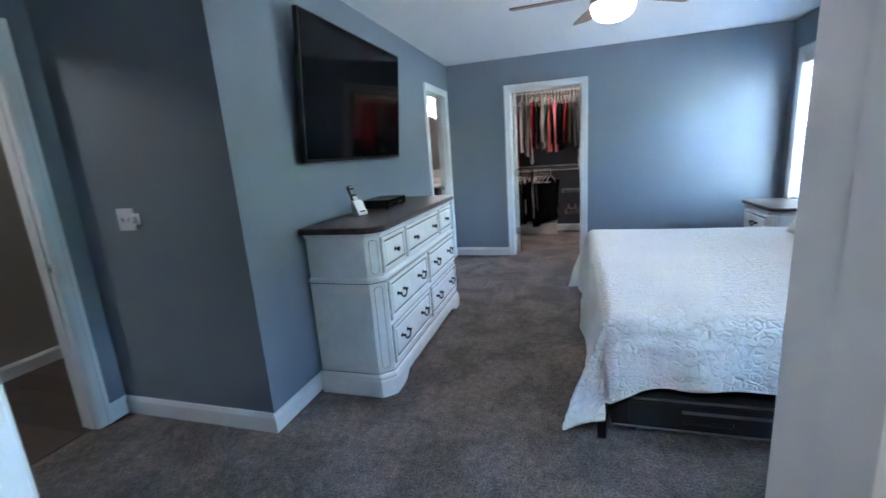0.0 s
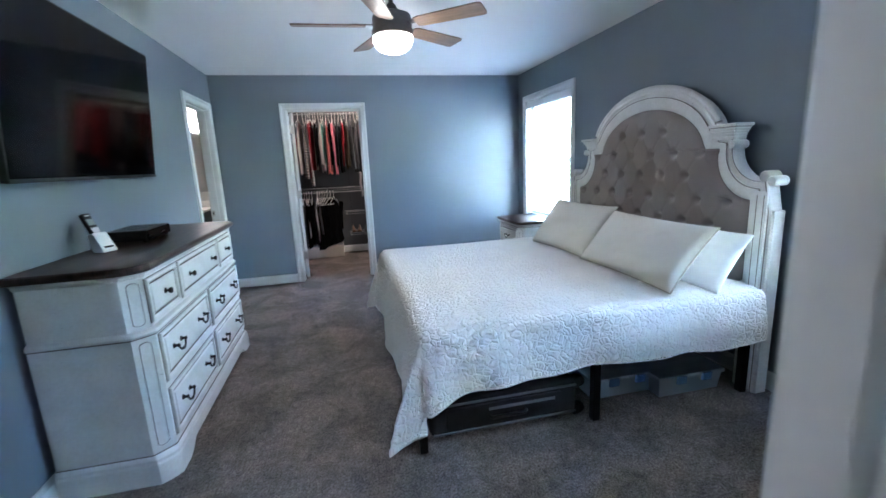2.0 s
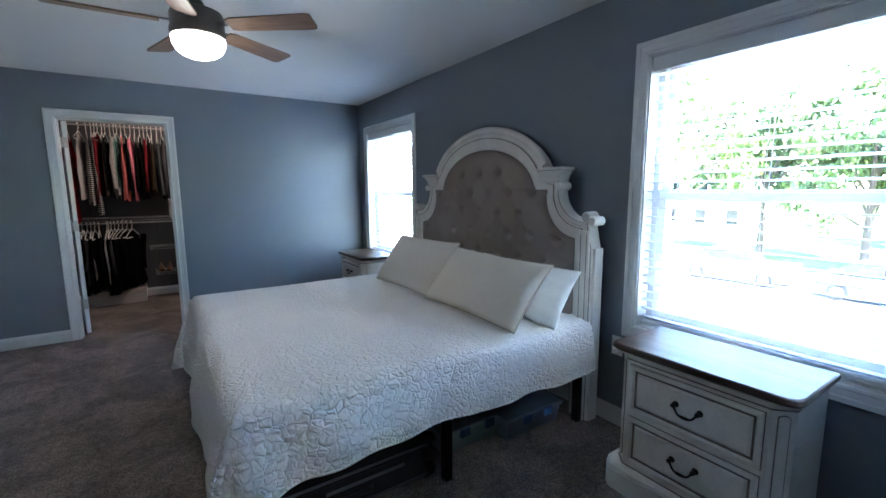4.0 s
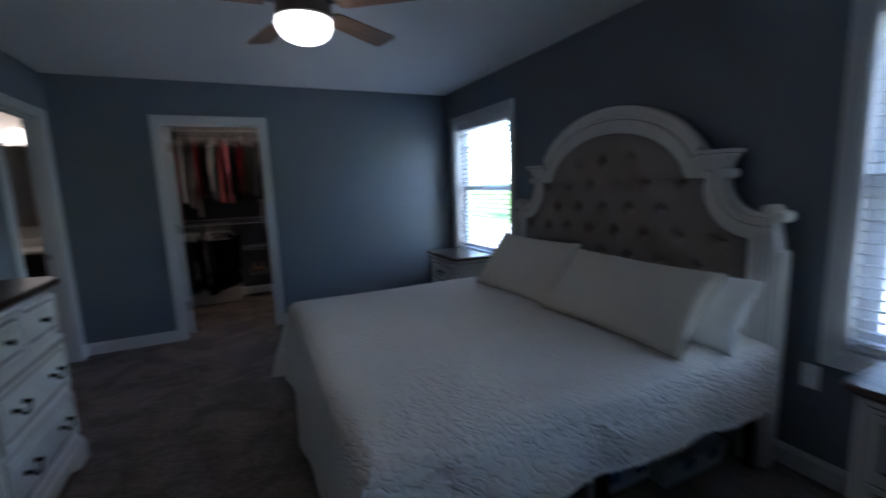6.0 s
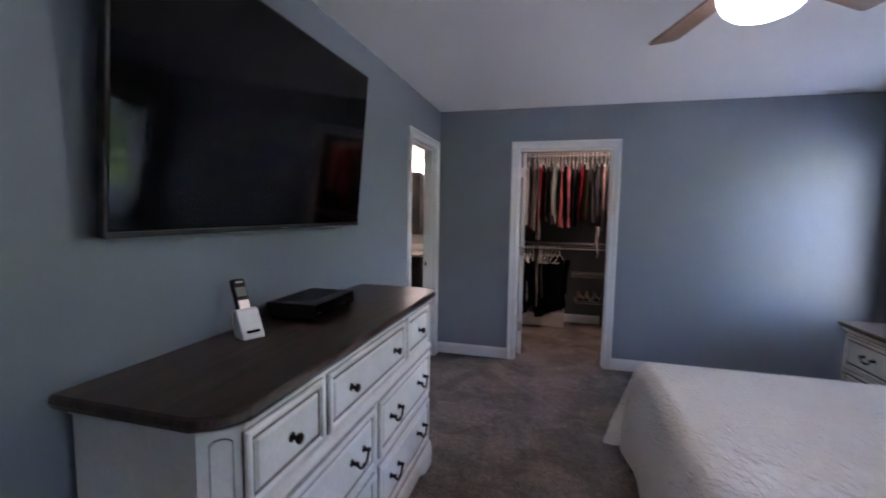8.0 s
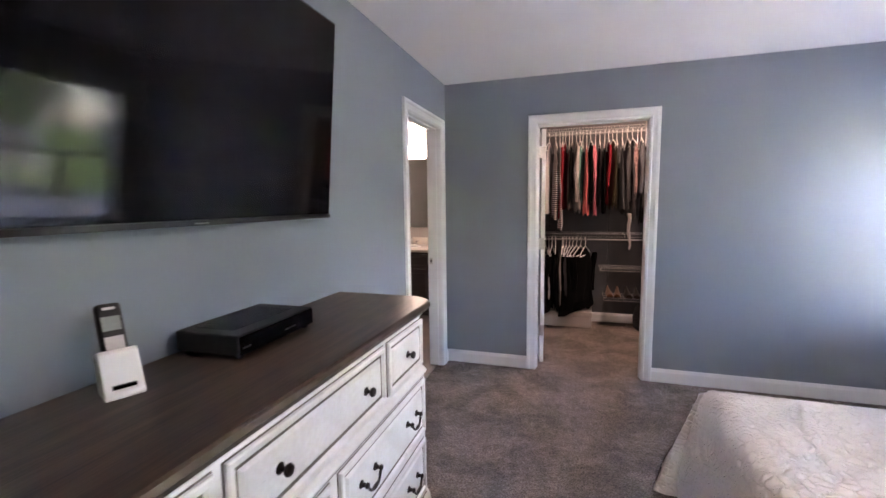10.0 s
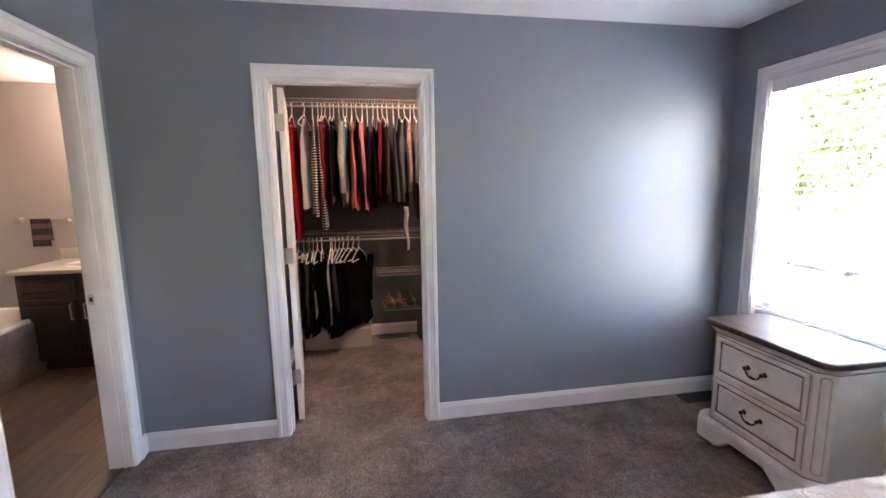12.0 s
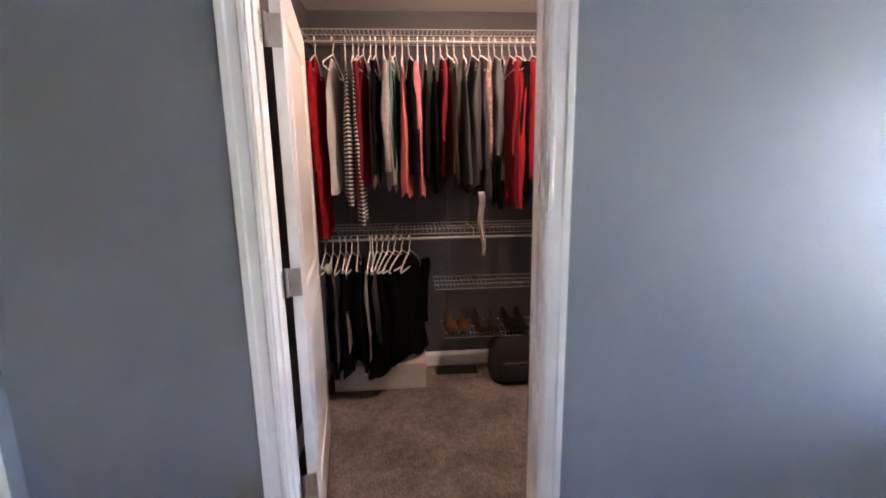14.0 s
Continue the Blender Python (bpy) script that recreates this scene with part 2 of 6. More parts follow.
# ---- mesh helpers ----
def box(bm, a, b, bevel=0.0, slot=0, segments=2):
    """A box between two corners, its edges rounded."""
    lo = [min(p, q) for p, q in zip(a, b)]
    hi = [max(p, q) for p, q in zip(a, b)]
    vs = [bm.verts.new((x, y, z)) for x in (lo[0], hi[0]) for y in (lo[1], hi[1]) for z in (lo[2], hi[2])]
    fs = [bm.faces.new([vs[i] for i in f]) for f in ((0, 1, 3, 2), (4, 6, 7, 5), (0, 4, 5, 1), (2, 3, 7, 6), (0, 2, 6, 4), (1, 5, 7, 3))]
    for f in fs:
        f.material_index = slot
    if bevel:
        es = list({e for f in fs for e in f.edges})
        made = bmesh.ops.bevel(bm, geom=es, offset=bevel, segments=segments, affect="EDGES", profile=0.5, clamp_overlap=True)
        for f in made["faces"]:
            f.material_index = slot
    return bm


def prism(bm, outline, lo, hi, axis="z", slot=0):
    """Extrudes a closed outline of (u, v) between lo and hi along an axis."""
    def at(u, v, w):
        return {"z": (u, v, w), "x": (w, u, v), "y": (u, w, v)}[axis]
    a = [bm.verts.new(at(u, v, lo)) for u, v in outline]
    b = [bm.verts.new(at(u, v, hi)) for u, v in outline]
    n = len(outline)
    for i in range(n):
        bm.faces.new((a[i], a[(i + 1) % n], b[(i + 1) % n], b[i])).material_index = slot
    bm.faces.new(a[::-1]).material_index = slot
    bm.faces.new(b).material_index = slot
    return bm


def tube(bm, points, radius, sides=8, slot=0, closed=False):
    """A round bar along points; radius is one number or one for each point."""
    pts = [Vector(p) for p in points]
    rs = radius if isinstance(radius, (list, tuple)) else [radius] * len(pts)
    rings, up = [], None
    for i, p in enumerate(pts):
        d = (pts[min(i + 1, len(pts) - 1)] - pts[max(i - 1, 0)]).normalized()
        if up is None or abs(up.dot(d)) > 0.95:
            up = Vector((0, 0, 1)) if abs(d.z) < 0.9 else Vector((1, 0, 0))
        side = d.cross(up).normalized()
        up = side.cross(d).normalized()
        rings.append([bm.verts.new(p + (side * math.cos(2 * math.pi * k / sides) + up * math.sin(2 * math.pi * k / sides)) * rs[i]) for k in range(sides)])
    for r, s in zip(rings, rings[1:]):
        for k in range(sides):
            bm.faces.new((r[k], r[(k + 1) % sides], s[(k + 1) % sides], s[k])).material_index = slot
    for r in (rings[0][::-1], rings[-1]):
        bm.faces.new(r).material_index = slot
    return bm


def lathe(bm, profile, centre=(0, 0, 0), axis="z", sides=24, slot=0):
    """Turns (radius, height) round an axis through centre."""
    c = Vector(centre)
    rings = []
    for r, h in profile:
        ring = []
        for k in range(sides):
            a = 2 * math.pi * k / sides
            u, v = max(r, 0.0004) * math.cos(a), max(r, 0.0004) * math.sin(a)
            ring.append(bm.verts.new(c + Vector({"z": (u, v, h), "x": (h, u, v), "y": (v, h, u)}[axis])))
        rings.append(ring)
    for a, b in zip(rings, rings[1:]):
        for k in range(sides):
            bm.faces.new((a[k], a[(k + 1) % sides], b[(k + 1) % sides], b[k])).material_index = slot
    bm.faces.new(rings[0][::-1]).material_index = slot
    bm.faces.new(rings[-1]).material_index = slot
    return bm


def mesh_of(name, bm, materials, smooth=False):
    bmesh.ops.recalc_face_normals(bm, faces=bm.faces)
    me = bpy.data.meshes.new(name)
    bm.to_mesh(me)
    bm.free()
    for m in materials if isinstance(materials, (list, tuple)) else [materials]:
        me.materials.append(m)
    if smooth:
        me.shade_smooth()
        me.set_sharp_from_angle(angle=radians(40))
    return me


def part(name, bm, material_, parent, label="", smooth=True):
    ob = new(name, bm if isinstance(bm, bpy.types.Mesh) else mesh_of(name, bm, material_, smooth))
    ob.parent = parent
    return tagged(ob, label)


def single(name, bm, material_, label, category="", group="", kind="", smooth=True):
    """A thing or a piece of the setting that is one mesh."""
    return tagged(new(name, mesh_of(name, bm, material_, smooth)), label, category, group, kind)


def thing(name, place, label, category, group="", turn=0, kind=""):
    ob = new(name)
    ob.matrix_world = pose(*place, 0, 0, turn)
    ob.empty_display_size = 0.1
    return tagged(ob, label, category, group, kind)


def blank():
    return bmesh.new()


def at(ob, *place):
    ob.location = place
    return ob


# ---- structure ----
WEST, EAST, NORTH, CEIL = -0.905, 2.757, 5.88, 2.43
ALCOVE_X, ALCOVE_Y, SOUTH = -1.95, 2.02, 0.658
T = 0.115
CLOSET_BACK, CLOSET_LEFT, CLOSET_RIGHT = 7.58, -0.31, 2.2
BATH_NORTH, BATH_WEST, BATH_SOUTH = 7.85, -3.05, 3.9
CLOSET_DOOR = (-0.126, 0.718)
BATH_DOOR = (5.0, 5.748)
ENTRY = (-0.055, 0.712)
HALL_DOOR = (1.07, 1.850)
DOOR_TOP = 2.056
WINDOWS = ((4.530, 5.636), (0.955, 2.055))
SILL, HEAD = 0.622, 2.070


def wall_with_openings(name, axis, plane, thick, span, openings, paint, label, top=CEIL):
    """A wall that runs along axis from span[0] to span[1]; openings are (from, to, bottom, top)."""
    bm = blank()

    def piece(a, b, lo, hi):
        if b - a > 0.001 and hi - lo > 0.001:
            if axis == "x":
                box(bm, (a, plane, lo), (b, plane + thick, hi))
            else:
                box(bm, (plane, a, lo), (plane + thick, b, hi))
    here = span[0]
    for a, b, lo, hi in sorted(openings):
        piece(here, a, 0, top)
        piece(a, b, 0, lo)
        piece(a, b, hi, top)
        here = b
    piece(here, span[1], 0, top)
    return single(name, bm, paint, label, kind="structure", smooth=False)


wall_with_openings("wall_west", "y", WEST, -T, (ALCOVE_Y, NORTH), [(*BATH_DOOR, 0, DOOR_TOP)], PAINT, "blue-grey painted wall with a door opening to the bathroom")
wall_with_openings("wall_north", "x", NORTH, T, (CLOSET_LEFT - T, EAST + 0.16), [(*CLOSET_DOOR, 0, DOOR_TOP)], PAINT, "blue-grey painted wall with the closet doorway")
wall_with_openings("wall_north_return", "x", NORTH, T, (WEST - T, CLOSET_LEFT - T), [], PAINT, "blue-grey painted wall beside the bathroom door")
wall_with_openings("wall_east", "y", EAST, 0.16, (-1.2, NORTH), [(a, b, SILL, HEAD) for a, b in WINDOWS], PAINT, "blue-grey painted outer wall with two windows")
wall_with_openings("wall_alcove", "x", ALCOVE_Y, T, (ALCOVE_X - T, WEST - T), [], PAINT, "blue-grey painted return wall of the entry alcove")
wall_with_openings("wall_alcove_west", "y", ALCOVE_X, -T, (-1.2, ALCOVE_Y), [(*HALL_DOOR, 0, DOOR_TOP)], PAINT, "blue-grey painted wall with the hall doorway")
wall_with_openings("wall_south", "x", SOUTH, -T, (ALCOVE_X, EAST), [(*ENTRY, 0, DOOR_TOP)], PAINT, "blue-grey painted wall with the entry doorway")
single("wall_behind", box(blank(), (ALCOVE_X, -1.2, 0), (EAST, -1.3, CEIL)), PAINT, "plain painted wall that closes the space behind the entry", kind="structure", smooth=False)
single("wall_hall_far", box(blank(), (-3.3, -1.2, 0), (-3.4, 3.9, CEIL)), HALL_PAINT, "beige-grey painted wall of the hall", kind="structure", smooth=False)
single("wall_hall_south", box(blank(), (-3.3, -1.2, 0), (ALCOVE_X - T, -1.3, CEIL)), HALL_PAINT, "beige-grey painted end wall of the hall", kind="structure", smooth=False)
single("wall_hall_east", box(blank(), (ALCOVE_X - T, ALCOVE_Y + T, 0), (ALCOVE_X, 2.9, CEIL)), HALL_PAINT, "beige-grey painted side wall of the hall", kind="structure", smooth=False)
single("wall_hall_north", box(blank(), (-3.3, 2.9, 0), (ALCOVE_X, 3.0, CEIL)), HALL_PAINT, "beige-grey painted end wall of the hall", kind="structure", smooth=False)
single("wall_closet_west", box(blank(), (CLOSET_LEFT, NORTH + T, 0), (CLOSET_LEFT - T, CLOSET_BACK + T, CEIL)), CLOSET_SHADED, "grey painted closet side wall, darkened for shade", kind="structure", smooth=False)
single("wall_closet_back", box(blank(), (CLOSET_LEFT, CLOSET_BACK, 0), (CLOSET_RIGHT, CLOSET_BACK + T, CEIL)), CLOSET_SHADED, "grey painted closet back wall, darkened for shade", kind="structure", smooth=False)
single("wall_closet_east", box(blank(), (CLOSET_RIGHT, NORTH + T, 0), (CLOSET_RIGHT + T, CLOSET_BACK + T, CEIL)), CLOSET_SHADED, "grey painted closet side wall, darkened for shade", kind="structure", smooth=False)
single("wall_bath_north", box(blank(), (BATH_WEST, BATH_NORTH, 0), (CLOSET_LEFT - T, BATH_NORTH + T, CEIL)), BATH_PAINT, "warm beige painted bathroom wall", kind="structure", smooth=False)
single("wall_bath_west", box(blank(), (BATH_WEST, BATH_SOUTH, 0), (BATH_WEST - T, BATH_NORTH + T, CEIL)), BATH_PAINT, "warm beige painted bathroom wall", kind="structure", smooth=False)
single("wall_bath_south", box(blank(), (BATH_WEST, BATH_SOUTH, 0), (WEST - T, BATH_SOUTH - T, CEIL)), BATH_PAINT, "warm beige painted bathroom wall", kind="structure", smooth=False)
bm = box(blank(), (WEST - T, BATH_SOUTH, 0), (WEST - T - 0.012, BATH_DOOR[0], CEIL))
box(bm, (WEST - T, BATH_DOOR[1], 0), (WEST - T - 0.012, NORTH, CEIL))
box(bm, (WEST - T - 0.012, NORTH + T, 0), (CLOSET_LEFT - T, NORTH + T + 0.012, CEIL))
box(bm, (CLOSET_LEFT - T, NORTH + T + 0.012, 0), (CLOSET_LEFT - T - 0.012, BATH_NORTH, CEIL))
single("wall_bath_lining", bm, BATH_PAINT, "warm beige painted bathroom side of the bedroom walls", kind="structure", smooth=False)
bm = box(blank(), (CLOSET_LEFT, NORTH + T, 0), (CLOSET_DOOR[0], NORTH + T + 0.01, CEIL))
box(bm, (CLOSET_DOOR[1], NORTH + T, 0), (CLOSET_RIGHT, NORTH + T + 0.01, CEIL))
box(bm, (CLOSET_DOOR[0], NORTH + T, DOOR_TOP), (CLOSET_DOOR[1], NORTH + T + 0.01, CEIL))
single("wall_closet_lining", bm, CLOSET_SHADED, "grey painted closet side of the doorway wall, darkened for shade", kind="structure", smooth=False)
single("ceiling", box(blank(), (-3.5, -1.4, CEIL), (3.0, 8.1, CEIL + 0.12)), CEILING, "matt white painted ceiling", kind="structure", smooth=False)

# floors: carpet in the bedroom and closet, planks in the hall and bathroom
bm = box(blank(), (ALCOVE_X - 0.05, -1.3, -0.1), (EAST, ALCOVE_Y, 0))
box(bm, (WEST - 0.05, ALCOVE_Y, -0.1), (EAST, NORTH, 0))
box(bm, (CLOSET_LEFT, NORTH, -0.1), (CLOSET_RIGHT, CLOSET_BACK, 0))
single("floor", bm, CARPET, "worn taupe-grey pile carpet with footmarks", kind="structure", smooth=False)
SUBFLOOR = material("dark_joint", (0.05, 0.035, 0.028), 0.7, scale=20.0, amount=0.2)
bm = box(blank(), (BATH_WEST, BATH_SOUTH, -0.1), (WEST - 0.05, BATH_NORTH, -0.006))
box(bm, (WEST - 0.05, NORTH + T, -0.1), (CLOSET_LEFT - T, BATH_NORTH, -0.006))
bath_floor = single("floor_bath", bm, SUBFLOOR, "medium brown wood-look plank floor", kind="structure", smooth=False)
hall_floor = single("floor_hall", box(blank(), (-3.3, -1.3, -0.1), (ALCOVE_X - 0.05, 3.0, -0.006)), SUBFLOOR, "dark brown wood-look plank floor", kind="structure", smooth=False)

# trim
CASING = ((-0.006, 0.0), (-0.006, 0.009), (-0.002, 0.012), (0.008, 0.014), (0.013, 0.010), (0.038, 0.013), (0.044, 0.018), (0.062, 0.019), (0.066, 0.015), (0.066, 0.0))


def casing(name, axis, plane, out, a, b, top, bottom=None, label="white painted door casing", material_=TRIM, profile=CASING):
    """Mitred casing round an opening from a to b on the face at plane; out is +1 or -1."""
    bm = blank()
    loops = []
    for w, d in profile:
        if bottom is None:
            path = [(a - w, 0.0), (a - w, top + w), (b + w, top + w), (b + w, 0.0)]
        else:
            path = [(a - w, bottom - w), (a - w, top + w), (b + w, top + w), (b + w, bottom - w)]
        loops.append([bm.verts.new((u, plane + out * d, z) if axis == "x" else (plane + out * d, u, z)) for u, z in path])
    n = 4
    for p, q in zip(loops, loops[1:]):
        for i in range(n if bottom is not None else n - 1):
            bm.faces.new((p[i], p[(i + 1) % n], q[(i + 1) % n], q[i]))
    return single(name, bm, material_, label, kind="structure", smooth=False)


def jamb(name, axis, plane, thick, a, b, top, stop, label="white painted door jamb"):
    """The lining of a doorway with its stop strip; the lining stands 4 mm clear of the wall."""
    bm = blank()

    def put(u0, u1, d0, d1, z0, z1):
        if axis == "x":
            box(bm, (u0, plane + d0, z0), (u1, plane + d1, z1), 0.002, segments=1)
        else:
            box(bm, (plane + d0, u0, z0), (plane + d1, u1, z1), 0.002, segments=1)
    lo, hi = sorted((0.0, thick))
    lo, hi = lo - 0.004, hi + 0.004
    put(a - 0.002, a + 0.012, lo, hi, 0, top - 0.012)
    put(b - 0.012, b + 0.002, lo, hi, 0, top - 0.012)
    put(a - 0.002, b + 0.002, lo, hi, top - 0.012, top + 0.002)
    s0, s1 = stop
    put(a + 0.012, a + 0.020, s0, s1, 0, top - 0.022)
    put(b - 0.020, b - 0.012, s0, s1, 0, top - 0.022)
    put(a + 0.012, b - 0.012, s0, s1, top - 0.022, top - 0.012)
    return single(name, bm, TRIM, label, kind="structure", smooth=False)


casing("trim_closet_casing", "x", NORTH, -1, *CLOSET_DOOR, DOOR_TOP)
jamb("trim_closet_jamb", "x", NORTH, T, *CLOSET_DOOR, DOOR_TOP, (0.035, 0.07))
casing("trim_bath_casing", "y", WEST, 1, *BATH_DOOR, DOOR_TOP)
jamb("trim_bath_jamb", "y", WEST, -T, *BATH_DOOR, DOOR_TOP, (-0.07, -0.035))
casing("trim_hall_casing", "y", ALCOVE_X, 1, *HALL_DOOR, DOOR_TOP)
jamb("trim_hall_jamb", "y", ALCOVE_X, -T, *HALL_DOOR, DOOR_TOP, (-0.07, -0.035))
casing("trim_entry_casing", "x", SOUTH, 1, *ENTRY, DOOR_TOP)
casing("trim_entry_casing_behind", "x", SOUTH - T, -1, *ENTRY, DOOR_TOP)
jamb("trim_entry_jamb", "x", SOUTH, -T, *ENTRY, DOOR_TOP, (-0.098, -0.056))

BOARD = ((0.0, 0.0), (0.014, 0.0), (0.014, 0.082), (0.010, 0.092), (0.006, 0.104), (0.003, 0.108), (0.0, 0.108))


def baseboard(a, b, normal, material_=TRIM, label="white painted baseboard"):
    bm = blank()
    nx, ny = normal
    ends = [[bm.verts.new((p[0] + nx * d, p[1] + ny * d, z)) for d, z in BOARD] for p in (a, b)]
    for i in range(len(BOARD)):
        j = (i + 1) % len(BOARD)
        bm.faces.new((ends[0][i], ends[0][j], ends[1][j], ends[1][i]))
    bm.faces.new(ends[0][::-1])
    bm.faces.new(ends[1])
    return single("baseboard", bm, material_, label, kind="structure", smooth=False)


baseboard((WEST, ALCOVE_Y - 0.014), (WEST, BATH_DOOR[0] - 0.066), (1, 0))
baseboard((WEST, BATH_DOOR[1] + 0.066), (WEST, NORTH), (1, 0))
baseboard((WEST + 0.014, NORTH), (CLOSET_DOOR[0] - 0.066, NORTH), (0, -1))
baseboard((CLOSET_DOOR[1] + 0.066, NORTH), (EAST - 0.014, NORTH), (0, -1))
baseboard((EAST, SOUTH), (EAST, NORTH), (-1, 0))
baseboard((ALCOVE_X + 0.014, ALCOVE_Y), (WEST, ALCOVE_Y), (0, -1))
baseboard((ALCOVE_X, HALL_DOOR[1] + 0.066), (ALCOVE_X, ALCOVE_Y), (1, 0))
baseboard((ALCOVE_X, SOUTH), (ALCOVE_X, HALL_DOOR[0] - 0.066), (1, 0))
baseboard((ALCOVE_X + 0.014, SOUTH), (ENTRY[0] - 0.066, SOUTH), (0, 1))
baseboard((ENTRY[1] + 0.066, SOUTH), (EAST - 0.014, SOUTH), (0, 1))
baseboard((-3.3, -1.2), (-3.3, 2.9), (1, 0))
baseboard((CLOSET_LEFT, CLOSET_BACK), (CLOSET_RIGHT, CLOSET_BACK), (0, -1))
baseboard((CLOSET_LEFT, NORTH + T), (CLOSET_LEFT, CLOSET_BACK - 0.014), (1, 0))
baseboard((BATH_WEST, BATH_NORTH), (CLOSET_LEFT - T, BATH_NORTH), (0, -1))


# ---- windows ----
def window(name, a, b):
    """A white double-hung window in the east wall."""
    w = thing(name, (EAST, (a + b) / 2, SILL), "white vinyl double-hung window with open blinds", "window", kind="structure")
    h, half = HEAD - SILL, (b - a) / 2
    bm = blank()
    for s in (-1, 1):
        box(bm, (0.0, s * half, 0), (0.157, s * (half - 0.014), h))
    box(bm, (0.0, -half + 0.014, 0), (0.157, half - 0.014, 0.014))
    box(bm, (0.0, -half + 0.014, h - 0.014), (0.157, half - 0.014, h))
    part("window_reveal", bm, TRIM, w, smooth=False)
    bm = blank()
    for s in (-1, 1):
        box(bm, (0.085, s * (half - 0.014), 0.014), (0.155, s * (half - 0.045), h - 0.014), 0.003)
    box(bm, (0.085, -half + 0.045, 0.014), (0.155, half - 0.045, 0.045), 0.003)
    box(bm, (0.085, -half + 0.045, h - 0.045), (0.155, half - 0.045, h - 0.014), 0.003)
    part("window_frame", bm, VINYL, w, "white vinyl frame", smooth=False)
    mid = h * 0.5
    for label, x0, x1, z0, z1 in (("lower sash", 0.092, 0.118, 0.045, mid + 0.022), ("upper sash", 0.122, 0.148, mid - 0.022, h - 0.045)):
        bm = blank()
        q = half - 0.045
        for s in (-1, 1):
            box(bm, (x0, s * q, z0), (x1, s * (q - 0.042), z1), 0.003)
        box(bm, (x0, -q + 0.042, z0), (x1, q - 0.042, z0 + 0.044), 0.003)
        box(bm, (x0, -q + 0.042, z1 - 0.044), (x1, q - 0.042, z1), 0.003)
        sash = part("sash", bm, VINYL, w, label, smooth=False)
        pane = part("pane", box(blank(), ((x0 + x1) / 2 - 0.002, -q + 0.04, z0 + 0.042), ((x0 + x1) / 2 + 0.002, q - 0.04, z1 - 0.042)), GLASS, sash, smooth=False)
        pane.visible_shadow = False
    casing("trim_window_casing", "y", EAST, -1, a, b, HEAD, SILL, "white painted window casing")
    return w


def blinds(a, b):
    """Horizontal blinds inside the window opening, slats open."""
    half = (b - a) / 2 - 0.02
    h = HEAD - SILL - 0.014
    w = thing("window_blind", (EAST + 0.045, (a + b) / 2, SILL), "white horizontal slat blind lowered with its slats open", "blind", "window blinds")
    bm = box(blank(), (-0.042, -half, h - 0.072), (-0.030, half, h - 0.002), 0.003)
    part("valance", bm, SLAT, w, smooth=False)
    part("head_rail", box(blank(), (-0.026, -half + 0.004, h - 0.05), (0.026, half - 0.004, h - 0.004), 0.002), SLAT, w, smooth=False)
    part("bottom_rail", box(blank(), (-0.024, -half, 0.022), (0.024, half, 0.040), 0.004), SLAT, w, smooth=False)
    bm = blank()
    prof = [(-0.024, -0.004), (-0.012, -0.0005), (0.0, 0.001), (0.012, -0.0005), (0.024, -0.004)]
    rows = [[bm.verts.new((x, y, z + dz)) for x, z in prof] for y in (-half, half) for dz in (0, 0.0028)]
    for lo, hi in ((0, 2), (1, 3)):
        for i in range(4):
            bm.faces.new((rows[lo][i], rows[lo][i + 1], rows[hi][i + 1], rows[hi][i]))
    for i in (0, 4):
        bm.faces.new((rows[0][i], rows[1][i], rows[3][i], rows[2][i]))
    for lo in (0, 2):
        bm.faces.new([rows[lo][i] for i in range(5)] + [rows[lo + 1][i] for i in range(4, -1, -1)])
    slat = mesh_of("slat", bm, SLAT)
    n = 29
    for i in range(n):
        s = part("slat", slat, None, w)
        s.location = (0, 0, 0.064 + (h - 0.072 - 0.075) * i / (n - 1))
        s.rotation_euler = (random.uniform(-0.002, 0.002), radians(4) + random.uniform(-0.02, 0.02), 0)
    for y in (-half + 0.13, 0.0, half - 0.13):
        bm = tube(blank(), [(-0.026, y, 0.03), (-0.026, y, h - 0.06)], 0.0009, 5)
        tube(bm, [(0.026, y, 0.03), (0.026, y, h - 0.06)], 0.0009, 5)
        part("ladder_cord", bm, SLAT, w)
    return w


for k, (a, b) in enumerate(WINDOWS):
    window("window_%d" % (k + 1), a, b)
    blinds(a, b)


# ---- furniture fittings ----
def groove_panel(bm, w, h, depth, ring=0.028):
    """A drawer front in the y-z plane that faces +x: bevelled border, glazed groove, raised field. Slot 1 is the glaze."""
    steps = [(0.0, 0.0, 0), (0.0, depth, 0), (0.004, depth + 0.004, 0), (ring * 0.55, depth + 0.004, 0), (ring * 0.8, depth - 0.004, 0), (ring, depth - 0.006, 1), (ring + 0.0035, depth - 0.006, 1), (ring + 0.012, depth + 0.001, 0)]
    loops = []
    for inset, x, slot in steps:
        y, z = w / 2 - inset, h / 2 - inset
        loops.append(([bm.verts.new((x, sy * y, sz * z)) for sy, sz in ((-1, -1), (1, -1), (1, 1), (-1, 1))], slot))
    for (p, _), (q, slot) in zip(loops, loops[1:]):
        for i in range(4):
            bm.faces.new((p[i], p[(i + 1) % 4], q[(i + 1) % 4], q[i])).material_index = slot
    bm.faces.new(loops[-1][0])
    bm.faces.new(loops[0][0][::-1])
    return bm


def glaze_outline(bm, w, h, line=0.003):
    for s in (-1, 1):
        box(bm, (-0.002, s * w / 2, -h / 2), (0.0015, s * (w / 2 + line), h / 2))
        box(bm, (-0.002, -w / 2 - line, s * h / 2), (0.0015, w / 2 + line, s * (h / 2 + line)))
    return bm


